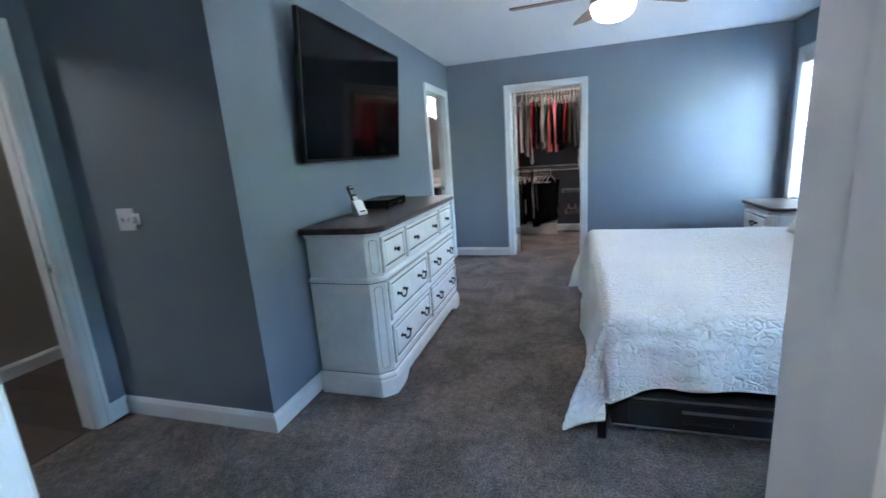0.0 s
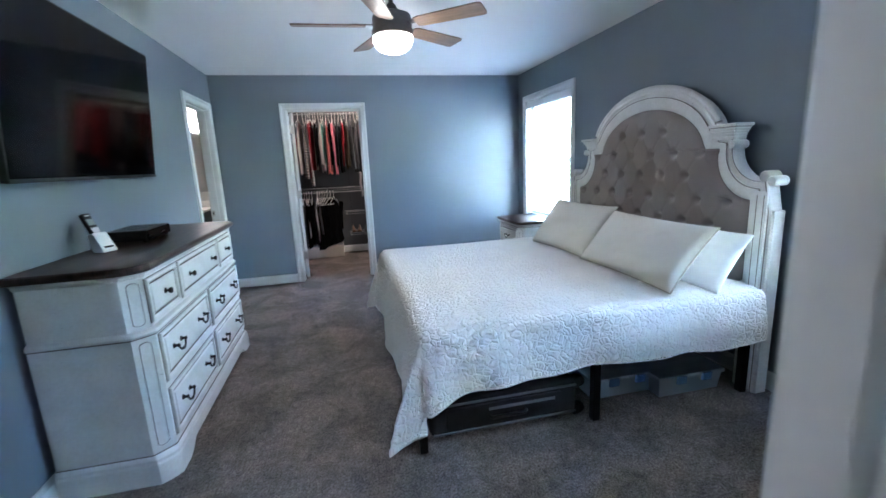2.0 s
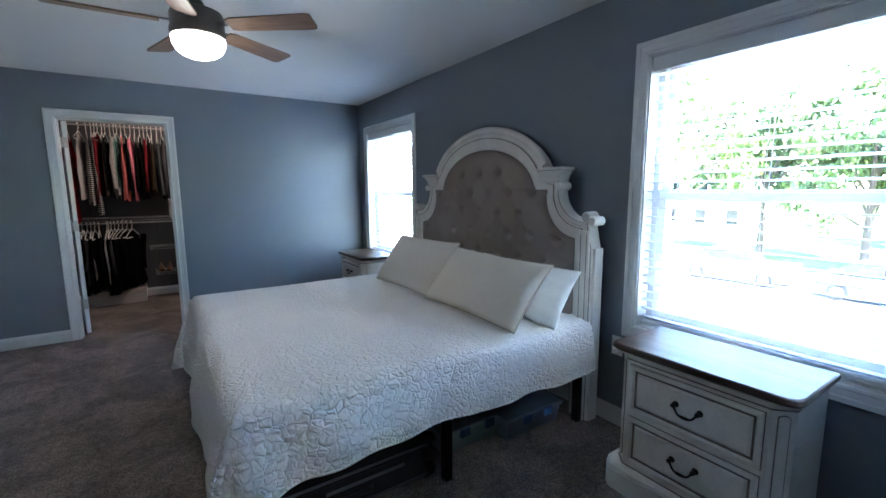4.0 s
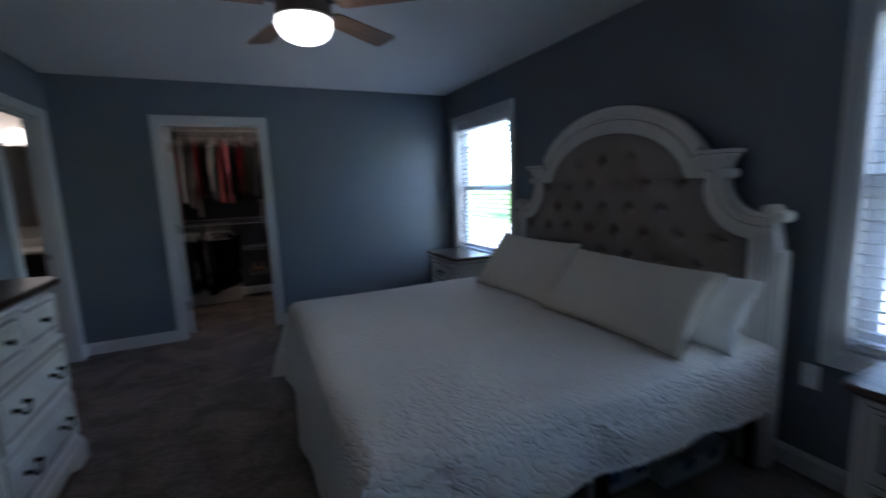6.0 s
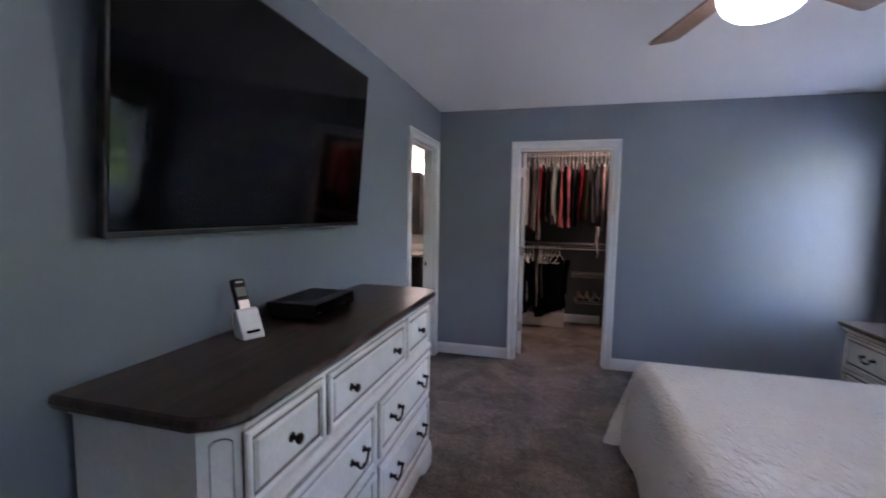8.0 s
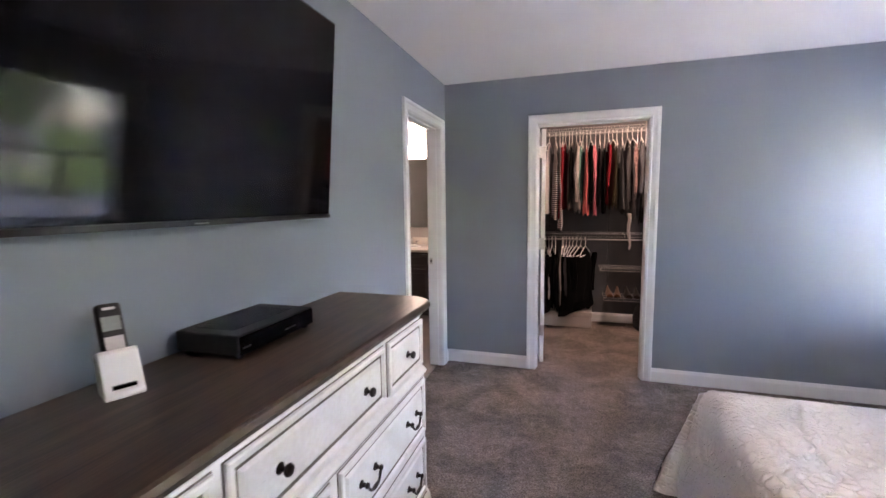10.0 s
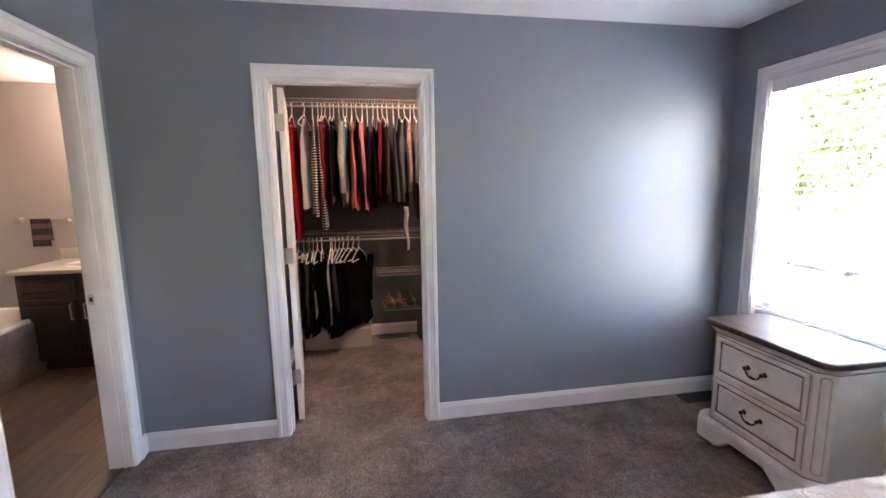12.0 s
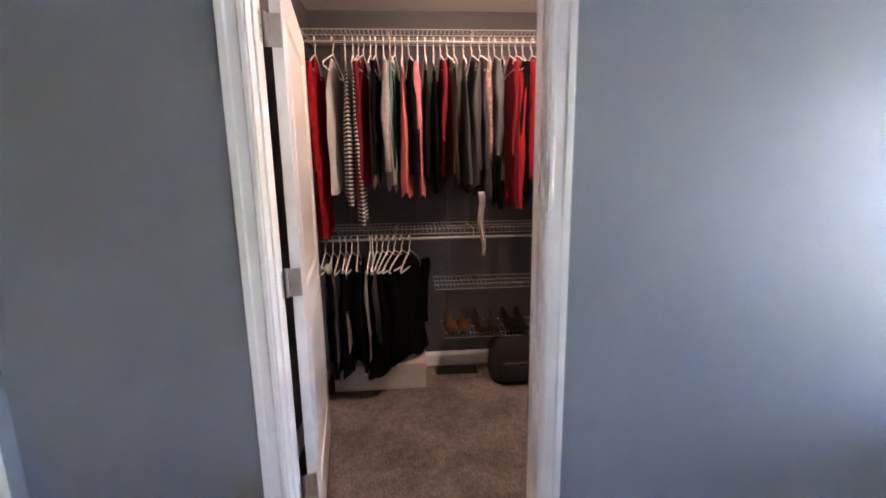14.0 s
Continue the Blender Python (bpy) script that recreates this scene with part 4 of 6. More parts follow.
def bedspread():
    """A quilted cloth laid over the mattress: long drop at the foot, short at the sides, with a low corner."""
    x_foot, x_head = 0.728, 2.612
    half = 1.012
    top = 0.634
    radius = 0.06
    nx, ny = 230, 300
    drop_foot, drop_side = 0.50, 0.268

    def bend(d):
        """Distance past the edge -> (outwards, down)."""
        if d <= -radius:
            return d, 0.0
        arc = radius * math.pi / 2
        if d < -radius + arc:
            a = (d + radius) / radius
            return -radius + radius * math.sin(a), radius * (1 - math.cos(a))
        return 0.0, radius + (d + radius - arc)
    verts = []
    for i in range(nx + 1):
        u = -drop_foot + (x_head - x_foot + drop_foot + 0.10) * i / nx
        for j in range(ny + 1):
            v = (half + drop_side) * (2 * j / ny - 1)
            s = 1 if v >= 0 else -1
            side_len = drop_side + 0.012 * math.sin(5.1 * u) + 0.006 * math.sin(13 * u + s) + 0.21 * max(0.0, min(1.0, 1 - (u + 0.10) / 0.36)) ** 1.6
            vv = abs(v) / (half + drop_side) * (half + side_len)
            du, dv = -u, vv - half
            ox, dx = bend(du)
            oy, dy = bend(dv)
            px, py = x_foot - ox, half + oy
            down = max(dx, dy)
            if du > 0 and dv > 0:
                # the corner falls as one soft cone
                m = min(du, dv)
                down = max(dx, dy) + 0.05 * m
                px = x_foot - 0.055 * min(1.0, dx / 0.35) - (0.30 if s < 0 else 0.24) * m
                py = half + 0.14 * m
                fold = 0.5 * (math.atan2(dv, du) / (math.pi / 2)) + 0.25
                px -= 0.014 * math.sin(fold * 9) * min(1, m / 0.25)
                py += 0.012 * math.sin(fold * 11) * min(1, m / 0.25)
            elif du > -radius and dv < -0.02:
                k = min(1.0, max(0.0, dx) / 0.35)
                px -= k * (0.055 + 0.018 * math.sin(7.5 * v + 1.0) + 0.008 * math.sin(17 * v))
            elif dv > -radius:
                k = min(1.0, max(0.0, dy) / 0.22)
                pleat = math.exp(-max(u, 0.0) / 0.24)
                py += k * (0.030 + 0.013 * math.sin(9.0 * u + 2 * s) + 0.006 * math.sin(21 * u) + 0.022 * pleat * math.sin(20.0 * u + 0.6))
            z = top - down
            if down < 0.02:
                q = noise.noise((u * 1.6, v * 1.6, 0.3)) * 0.006 + noise.noise((u * 5.0, v * 5.0, 4.0)) * 0.002
                z += q
                z += 0.006 * math.exp(-((u - 1.62 - 0.25 * v) / 0.05) ** 2) * (1 if v > 0 else 0.4)
            py += 0.015 * (s > 0) * min(1.0, py / half)
            verts.append((min(px, x_head + 0.02), BED_Y + s * py if abs(v) > 1e-6 else BED_Y, max(z, 0.03)))
    n = ny + 1
    me = bpy.data.meshes.new("bedspread")
    me.from_pydata(verts, [], [(i * n + j, i * n + j + 1, (i + 1) * n + j + 1, (i + 1) * n + j) for i in range(nx) for j in range(ny)])
    me.materials.append(QUILT)
    me.shade_smooth()
    # raised leaf and flower pattern of the weave
    normals = [v.normal.copy() for v in me.vertices]
    leaves, rng = {}, random.Random(11)
    for k, v in enumerate(me.vertices):
        i, j = divmod(k, n)
        x, y = 38.0 * i / nx, 40.0 * j / ny
        lift = 0.0
        for a in (-1, 0, 1):
            for c in (-1, 0, 1):
                cx, cy = math.floor(x) + a, math.floor(y) + c
                ox, oy, turn = leaves.setdefault((cx, cy), (rng.uniform(0.3, 0.7), rng.uniform(0.3, 0.7), rng.uniform(0, math.pi)))
                dx, dy = x - cx - ox, y - cy - oy
                along, across = dx * math.cos(turn) + dy * math.sin(turn), dy * math.cos(turn) - dx * math.sin(turn)
                lift = max(lift, 1 - (along / 0.52) ** 2 - (across / 0.27) ** 2)
        v.co += normals[k] * (0.0024 * max(0.0, lift) ** 1.2 + 0.0004 * noise.noise((x * 3.0, y * 3.0, 0.0)))
    rim = [me.vertices[j].co.copy() for j in range(n)]
    ob = tagged(new("bedspread", me), "off-white quilted bedspread with embossed floral pattern draped over the bed", "bedspread")
    so = ob.modifiers.new("thickness", "SOLIDIFY")
    so.thickness, so.offset = 0.006, 1.0
    part("hem", tube(blank(), rim[::2] + rim[-1:], 0.005, 6), QUILT, ob, "stitched edge at the foot")
    for j in (0, ny):
        edge = [me.vertices[i * n + j].co.copy() for i in range(0, nx + 1, 2)]
        part("hem", tube(blank(), edge, 0.005, 6), QUILT, ob, "stitched edge along the side")
    return ob


bedspread()


def pillow(name, w, h, thick, m, cloth, label, group, piping=None):
    p = new(name)
    p.matrix_world = m
    tagged(p, label, "pillow", group)
    n = 44
    bm = blank()
    grids = []
    for s in (-1, 1):
        g = []
        for i in range(n + 1):
            row = []
            for j in range(n + 1):
                u, v = 2 * i / n - 1, 2 * j / n - 1
                e = max(0.0, (1 - u ** 2)) ** 0.42 * max(0.0, (1 - v ** 2)) ** 0.42
                sag = 1 - 0.055 * (1 - u * u) if abs(v) > 0 else 1
                y = u * w / 2 * (1 - 0.035 * (1 - v * v))
                z = v * h / 2 * (1 - 0.06 * (1 - u * u))
                wr = noise.noise((u * 2.2, v * 2.2, w * 7 + s)) * 0.012 * e + noise.noise((u * 6, v * 4, w * 3)) * 0.004 * e
                row.append(bm.verts.new((s * (thick / 2 * e + wr * 0.8 + 0.003), y, z)))
            g.append(row)
        grids.append(g)
        for i in range(n):
            for j in range(n):
                q = (g[i][j], g[i + 1][j], g[i + 1][j + 1], g[i][j + 1])
                bm.faces.new(q if s > 0 else q[::-1])
    rim = [(i, 0) for i in range(n)] + [(n, j) for j in range(n)] + [(i, n) for i in range(n, 0, -1)] + [(0, j) for j in range(n, 0, -1)]
    for (a, b), (c, d) in zip(rim, rim[1:] + rim[:1]):
        bm.faces.new((grids[0][a][b], grids[0][c][d], grids[1][c][d], grids[1][a][b]))
    edge = [grids[1][a][b].co.copy() for a, b in rim]
    part("cover", bm, cloth, p)
    if piping:
        pts = [(0.0, c.y * 1.005, c.z * 1.008) for c in edge]
        part("piping", tube(blank(), pts + pts[:1], 0.0045, 6), piping, p, "rolled seam at the edge")
    return p


PIPING = material("ivory_piping", (0.50, 0.455, 0.38), 0.9, scale=20.0, amount=0.15)
pillow("pillow", 0.88, 0.36, 0.14, pose(2.430, BED_Y - 0.575, 0.780, 0, 33, -1.5), SHEET, "white pillow standing behind an ivory sham", "back pillows")
pillow("pillow", 0.88, 0.37, 0.13, pose(2.435, BED_Y + 0.42, 0.775, 0, 33, 2), SHEET, "white pillow standing behind an ivory sham", "back pillows")
pillow("pillow_sham", 0.92, 0.43, 0.15, pose(2.235, BED_Y - 0.484, 0.805, 0, 40, -1.0), SHAM, "ivory pillow sham with a corded edge leaning on the pillows", "front shams", PIPING)
pillow("pillow_sham", 0.82, 0.45, 0.15, pose(2.255, BED_Y + 0.385, 0.815, 0, 37, 2.5), SHAM, "ivory pillow sham with a corded edge leaning on the pillows", "front shams", PIPING)


# ---- ceiling fan ----
def ceiling_fan():
    f = thing("ceiling_fan", (0.822, 3.255, CEIL), "five-blade ceiling fan with weathered oak blades and lit opal bowl", "ceiling fan")
    part("canopy", lathe(blank(), [(0.074, 0.0), (0.074, -0.012), (0.066, -0.036), (0.045, -0.058), (0.020, -0.066), (0.004, -0.066)], sides=28), GUNMETAL, f)
    part("downrod", tube(blank(), [(0, 0, -0.06), (0, 0, -0.16)], 0.0135, 12), GUNMETAL, f)
    part("yoke_cover", lathe(blank(), [(0.014, -0.10), (0.030, -0.118), (0.046, -0.150), (0.050, -0.160), (0.004, -0.160)], sides=24), GUNMETAL, f)
    part("motor_housing", lathe(blank(), [(0.03, -0.155), (0.085, -0.160), (0.112, -0.172), (0.120, -0.190), (0.120, -0.250), (0.125, -0.256), (0.125, -0.286), (0.118, -0.292), (0.02, -0.292)], sides=36), GUNMETAL, f, "dark brushed metal")
    part("light_bowl", lathe(blank(), [(0.119, -0.290), (0.121, -0.302), (0.118, -0.325), (0.105, -0.350), (0.082, -0.370), (0.052, -0.382), (0.020, -0.387), (0.001, -0.388)], sides=36), OPAL, f, "lit opal glass bowl")
    blade = blank()
    outline = [(0.16, -0.040), (0.19, -0.052), (0.560, -0.064), (0.585, -0.058), (0.59, -0.045), (0.59, 0.045), (0.585, 0.058), (0.560, 0.064), (0.19, 0.052), (0.16, 0.040)]
    prism(blade, outline, -0.004, 0.004)
    blade = mesh_of("blade", blade, BLADE)
    iron = blank()
    prism(iron, [(0.10, -0.022), (0.16, -0.018), (0.235, -0.032), (0.25, 0.0), (0.235, 0.032), (0.16, 0.018), (0.10, 0.022)], 0.004, 0.009)
    iron = mesh_of("blade_iron", iron, GUNMETAL)
    for k in range(5):
        a = 178 - 72 * k
        b = part("blade", blade, None, f)
        b.matrix_local = pose(0, 0, -0.232, 0, 0, a) @ pose(0, 0, 0, -11, 0, 0)
        part("blade_iron", iron, None, b)
    return f


ceiling_fan()


# ---- television and what stands on the dresser ----
def television():
    t = new("television")
    t.matrix_world = pose(-0.808, 3.226, 1.772, 0, 4.8, 0)
    tagged(t, "large black flat television tilted down on a wall mount", "television")
    w, h = 0.702, 0.405
    bm = box(blank(), (-0.032, -w, -h), (-0.002, w, h), 0.004)
    part("casing", bm, BLACK_PLASTIC, t, smooth=False)
    part("screen", box(blank(), (-0.002, -w + 0.010, -h + 0.018), (0.0005, w - 0.010, h - 0.010)), SCREEN, t, "dark glossy screen", smooth=False)
    bm = box(blank(), (-0.002, -w, -h), (0.003, w, -h + 0.016), 0.002)
    part("lower_bezel", bm, BLACK_PLASTIC, t, smooth=False)
    part("rear_housing", box(blank(), (-0.058, -0.45, -0.34), (-0.032, 0.45, 0.05), 0.010), BLACK_PLASTIC, t, smooth=False)
    for y in (-0.2, 0.2):
        part("mount_arm", box(blank(), (-0.085, y - 0.015, -0.22), (-0.055, y + 0.015, 0.22), 0.002), BLACK_METAL, t, smooth=False)
    part("indicator", box(blank(), (0.003, 0.0, -h + 0.005), (0.004, 0.05, -h + 0.009)), GUNMETAL, t, smooth=False)
    return t


television()


def cable_box():
    c = thing("cable_box", (-0.758, 3.338, 1.0085), "flat black cable receiver box on the dresser", "cable box", turn=1)
    bm = box(blank(), (-0.115, -0.172, 0.010), (0.10, 0.172, 0.068), 0.005)
    part("body", bm, BLACK_PLASTIC, c, smooth=False)
    part("front_panel", box(blank(), (0.100, -0.168, 0.013), (0.104, 0.168, 0.064), 0.002), SCREEN, c, "glossy black front", smooth=False)
    for y, w in ((-0.16, 0.03), (0.02, 0.05)):
        part("marking", box(blank(), (0.104, y, 0.030), (0.1046, y + w, 0.034)), GUNMETAL, c, smooth=False)
    for x in (-0.09, 0.08):
        for y in (-0.15, 0.15):
            part("foot", lathe(blank(), [(0.010, 0.0), (0.012, 0.002), (0.012, 0.0105)], (x, y, 0), "z", 10), BLACK_PLASTIC, c)
    for i in range(12):
        part("vent_slot", box(blank(), (-0.09 + i * 0.012, -0.13, 0.0678), (-0.086 + i * 0.012, 0.13, 0.0686)), SCREEN, c, smooth=False)
    return c


cable_box()


def phone():
    p = thing("cordless_phone", (-0.772, 2.940, 1.0085), "cordless phone with dark face standing in a white cradle", "phone", turn=-24)
    bm = blank()
    prism(bm, [(-0.016, 0.0), (0.046, 0.0), (0.046, 0.012), (0.002, 0.092), (-0.012, 0.098), (-0.034, 0.088), (-0.022, 0.02)], -0.038, 0.038, "y")
    bmesh.ops.bevel(bm, geom=list(bm.edges), offset=0.004, segments=2, affect="EDGES", profile=0.5, clamp_overlap=True)
    part("cradle", bm, HANGER, p, "white plastic cradle", smooth=False)
    part("cradle_label", box(blank(), (0.030, -0.022, 0.022), (0.0435, 0.022, 0.030)), SCREEN, p, smooth=False)
    h = part("handset", box(blank(), (-0.012, -0.025, 0.0), (0.012, 0.025, 0.186), 0.009, segments=3), BLACK_PLASTIC, p, "black handset")
    h.matrix_local = pose(0.010, 0, 0.026, 0, -27, 0)
    part("display", box(blank(), (0.0118, -0.018, 0.118), (0.0128, 0.018, 0.152), 0.0004), material("grey_lcd", (0.25, 0.28, 0.26), 0.2), h, "grey display", smooth=False)
    part("earpiece", box(blank(), (0.0118, -0.012, 0.168), (0.0128, 0.012, 0.174)), NICKEL, h, smooth=False)
    part("keypad", box(blank(), (0.0118, -0.018, 0.03), (0.0126, 0.018, 0.104)), NICKEL, h, smooth=False)
    return p


phone()


# ---- wall plates and small fixtures ----
def switch_plate(m, label):
    s = new("switch_plate")
    s.matrix_world = m
    tagged(s, label, "switch plate")
    part("plate", box(blank(), (-0.058, 0.0, -0.058), (0.058, 0.006, 0.058), 0.003), VINYL, s)
    for x in (-0.023, 0.023):
        t = part("toggle", box(blank(), (-0.005, 0.0, -0.012), (0.005, 0.014, 0.010), 0.002), VINYL, s)
        t.matrix_local = pose(x, 0.004, 0, 18, 0, 0)
    return s


switch_plate(pose(-1.615, ALCOVE_Y, 1.150, 0, 0, 180), "white two-gang switch plate on the blue-grey wall")
plug = thing("plug_in_dimmer", (-1.545, ALCOVE_Y - 0.001, 1.150), "small white wall remote beside the switches", "remote", turn=180)
part("holder", box(blank(), (-0.022, 0.0, -0.030), (0.022, 0.010, 0.030), 0.004), VINYL, plug)
part("button", lathe(blank(), [(0.017, 0.008), (0.017, 0.026), (0.013, 0.030), (0.001, 0.030)], (0, 0, 0), "y", 18), VINYL, plug)


def outlet(m):
    s = new("wall_outlet")
    s.matrix_world = m
    tagged(s, "white wall outlet with a plug in it near the baseboard", "outlet")
    part("plate", box(blank(), (-0.035, 0.0, -0.057), (0.035, 0.006, 0.057), 0.003), VINYL, s)
    part("plug", box(blank(), (-0.014, 0.006, -0.036), (0.014, 0.036, -0.008), 0.006), VINYL, s)
    part("socket", box(blank(), (-0.016, 0.006, 0.008), (0.016, 0.0075, 0.036), 0.0005), HANGER, s, smooth=False)
    return s


outlet(pose(EAST, 2.15, 0.48, 0, 0, 90))


def strike_plate(m):
    s = new("strike_plate")
    s.matrix_world = m
    tagged(s, "brushed nickel strike plate set in the white jamb", "strike plate")
    part("plate", box(blank(), (-0.014, 0.0, -0.028), (0.014, 0.0015, 0.028), 0.0005), NICKEL, s, smooth=False)
    part("latch_hole", box(blank(), (-0.007, 0.0012, -0.011), (0.007, 0.0022, 0.011)), BLACK_METAL, s, smooth=False)
    return s


strike_plate(pose(ALCOVE_X - 0.022, HALL_DOOR[1] - 0.012, 0.93, 0, 0, 180))
strike_plate(pose(WEST - 0.095, BATH_DOOR[1] - 0.012, 0.93, 0, 0, 180))
strike_plate(pose(CLOSET_DOOR[1] - 0.012, NORTH + 0.088, 0.93, 0, 0, 90))
strike_plate(pose(ENTRY[1] - 0.012, SOUTH - 0.085, 0.93, 0, 0, 90))


def floor_vent(x, y):
    v = thing("floor_vent", (x, y, 0.001), "dark brown metal floor register in the carpet", "vent")
    part("frame", box(blank(), (-0.15, -0.06, 0.0), (0.15, 0.06, 0.006), 0.002), BRONZE, v, smooth=False)
    for i in range(14):
        part("louvre", box(blank(), (-0.13 + i * 0.019, -0.045, 0.006), (-0.122 + i * 0.019, 0.045, 0.0095)), BLACK_METAL, v, smooth=False)
    return v


floor_vent(2.60, 5.79)
floor_vent(0.60, CLOSET_BACK - 0.10)


# ---- under the bed ----
NYLON = material("dark_grey_nylon", (0.013, 0.0135, 0.015), 0.85, scale=20.0, amount=0.3, bump=0.3, bump_scale=500.0)
GREY_TRIM = material("grey_piping", (0.12, 0.125, 0.135), 0.6, scale=20.0, amount=0.2)
TUB = bpy.data.materials.new("translucent_tub_plastic")
TUB.use_nodes = True
TUB.node_tree.nodes["Principled BSDF"].inputs["Base Color"].default_value = (0.50, 0.56, 0.62, 1)
TUB.node_tree.nodes["Principled BSDF"].inputs["Transmission Weight"].default_value = 0.35
TUB.node_tree.nodes["Principled BSDF"].inputs["Roughness"].default_value = 0.35
BLUE_PLASTIC = material("blue_plastic", (0.07, 0.15, 0.34), 0.4, scale=10.0, amount=0.15)
PINK = material("pink_cloth", (0.50, 0.28, 0.32), 0.9, scale=12.0, amount=0.3)


def suitcase():
    s = thing("suitcase", (1.16, 2.52, 0), "dark grey soft suitcase lying flat under the bed", "suitcase")
    part("shell", box(blank(), (-0.40, -0.20, 0.030), (0.40, 0.30, 0.235), 0.035, segments=3), NYLON, s)
    for z in (0.055, 0.205):
        pts = [(-0.385, -0.205, z), (0.385, -0.205, z)]
        part("piping", tube(blank(), pts, 0.006, 6), GREY_TRIM, s, "grey piping")
    part("front_pocket", box(blank(), (-0.32, -0.215, 0.075), (0.30, -0.195, 0.185), 0.008), NYLON, s)
    part("pocket_band", box(blank(), (-0.10, -0.2165, 0.150), (0.26, -0.214, 0.166)), GREY_TRIM, s, smooth=False)
    part("handle", tube(blank(), [(-0.10, -0.205, 0.12), (-0.09, -0.235, 0.12), (0.09, -0.235, 0.12), (0.10, -0.205, 0.12)], 0.010, 8), BLACK_PLASTIC, s)
    for z in (0.045, 0.20):
        part("wheel", lathe(blank(), [(0.008, -0.016), (0.028, -0.016), (0.031, -0.010), (0.031, 0.010), (0.028, 0.016), (0.008, 0.016)], (0.425, -0.16, z), "y", 18), BLACK_PLASTIC, s)
        part("wheel_housing", box(blank(), (0.385, -0.185, z - 0.03), (0.42, -0.135, z + 0.03), 0.006), BLACK_PLASTIC, s, smooth=False)
    for x in (-0.3, 0.3):
        part("foot", box(blank(), (x - 0.02, -0.15, 0.0), (x + 0.02, 0.2, 0.032), 0.005), BLACK_PLASTIC, s, smooth=False)
    return s


suitcase()


def storage_tub(x, y, length, content, label):
    s = thing("storage_tub", (x, y, 0), label, "storage tub", "storage tubs under the bed")
    h = 0.105
    bm = blank()
    rings = []
    for z, g in ((0.0, -0.02), (0.004, -0.012), (h, 0.0), (h, -0.006), (0.008, -0.02)):
        rings.append([bm.verts.new((sx * (length / 2 + g), sy * (0.20 + g), z)) for sx, sy in ((-1, -1), (1, -1), (1, 1), (-1, 1))])
    for p, q in zip(rings, rings[1:]):
        for i in range(4):
            bm.faces.new((p[i], p[(i + 1) % 4], q[(i + 1) % 4], q[i]))
    bm.faces.new(rings[0][::-1])
    bm.faces.new(rings[-1])
    part("bin", bm, TUB, s, "translucent plastic bin", smooth=False)
    part("contents", box(blank(), (-length / 2 + 0.03, -0.17, 0.012), (length / 2 - 0.03, 0.17, 0.095), 0.03), content, s, "folded cloth inside")
    part("lid", box(blank(), (-length / 2 - 0.012, -0.212, h + 0.001), (length / 2 + 0.012, 0.212, h + 0.026), 0.006), TUB, s, "pale translucent lid", smooth=False)
    for dx in (-length * 0.18, length * 0.22):
        part("latch", box(blank(), (dx - 0.032, -0.222, h - 0.025), (dx + 0.032, -0.205, h + 0.022), 0.005), BLUE_PLASTIC, s, "blue latch", smooth=False)
    return s


storage_tub(1.93, 2.64, 0.42, PINK, "translucent tub of pink cloth with blue latches under the bed")
storage_tub(2.30, 2.55, 0.42, SHEET, "translucent tub of white linen with blue latches under the bed")


# ---- closet ----
def closet_door():
    """A white two-panel door swung into the closet on its hinges."""
    d = new("door_1")
    d.matrix_world = pose(-0.062, NORTH + T + 0.034, 0.012, 0, 0, 98.2)
    tagged(d, "white two-panel closet door standing open", "door", kind="structure")
    w, h, t = 0.805, 2.025, 0.035
    bm = blank()
    rail = 0.11
    # stiles and rails with two inset panels on each face
    box(bm, (0, 0, 0), (rail, t, h), 0.002, segments=1)
    box(bm, (w - rail, 0, 0), (w, t, h), 0.002, segments=1)
    for z0, z1 in ((0.0, 0.20), (0.86, 1.0), (h - 0.13, h)):
        box(bm, (rail, 0, z0), (w - rail, t, z1), 0.0)
    part("leaf", bm, TRIM, d, smooth=False)
    for z0, z1 in ((0.20, 0.86), (1.0, h - 0.13)):
        p = blank()
        for y, s in ((0.0, 1), (t, -1)):
            loops = [[p.verts.new((x, y + s * dy, z)) for x, z in ((rail + g, z0 + g), (w - rail - g, z0 + g), (w - rail - g, z1 - g), (rail + g, z1 - g))] for g, dy in ((0.0, 0.0), (0.012, 0.009), (0.03, 0.009), (0.05, 0.003))]
            for a, b in zip(loops, loops[1:]):
                for i in range(4):
                    p.faces.new((a[i], a[(i + 1) % 4], b[(i + 1) % 4], b[i]))
            p.faces.new(loops[-1])
        part("panel", p, TRIM, d, smooth=False)
    for z in (0.29, 1.055, 1.832):
        bm = box(blank(), (-0.0024, 0.003, z - 0.048), (-0.0002, 0.046, z + 0.048), 0.0008, segments=1)
        hg = part("hinge", bm, NICKEL, d, "brushed nickel hinge leaf", smooth=False)
        part("hinge_pin", tube(blank(), [(-0.008, 0.049, z - 0.049), (-0.008, 0.049, z + 0.049)], 0.0055, 10), NICKEL, hg)
    for y, s in ((0.0, -1), (t, 1)):
        k = lathe(blank(), [(0.032, 0.0), (0.032, s * 0.006), (0.012, s * 0.010), (0.011, s * 0.028), (0.026, s * 0.040), (0.029, s * 0.052), (0.022, s * 0.064), (0.002, s * 0.067)], (w - 0.065, y, 0.93), "y", 20)
        part("door_knob", k, NICKEL, d, "brushed nickel knob")
    return d


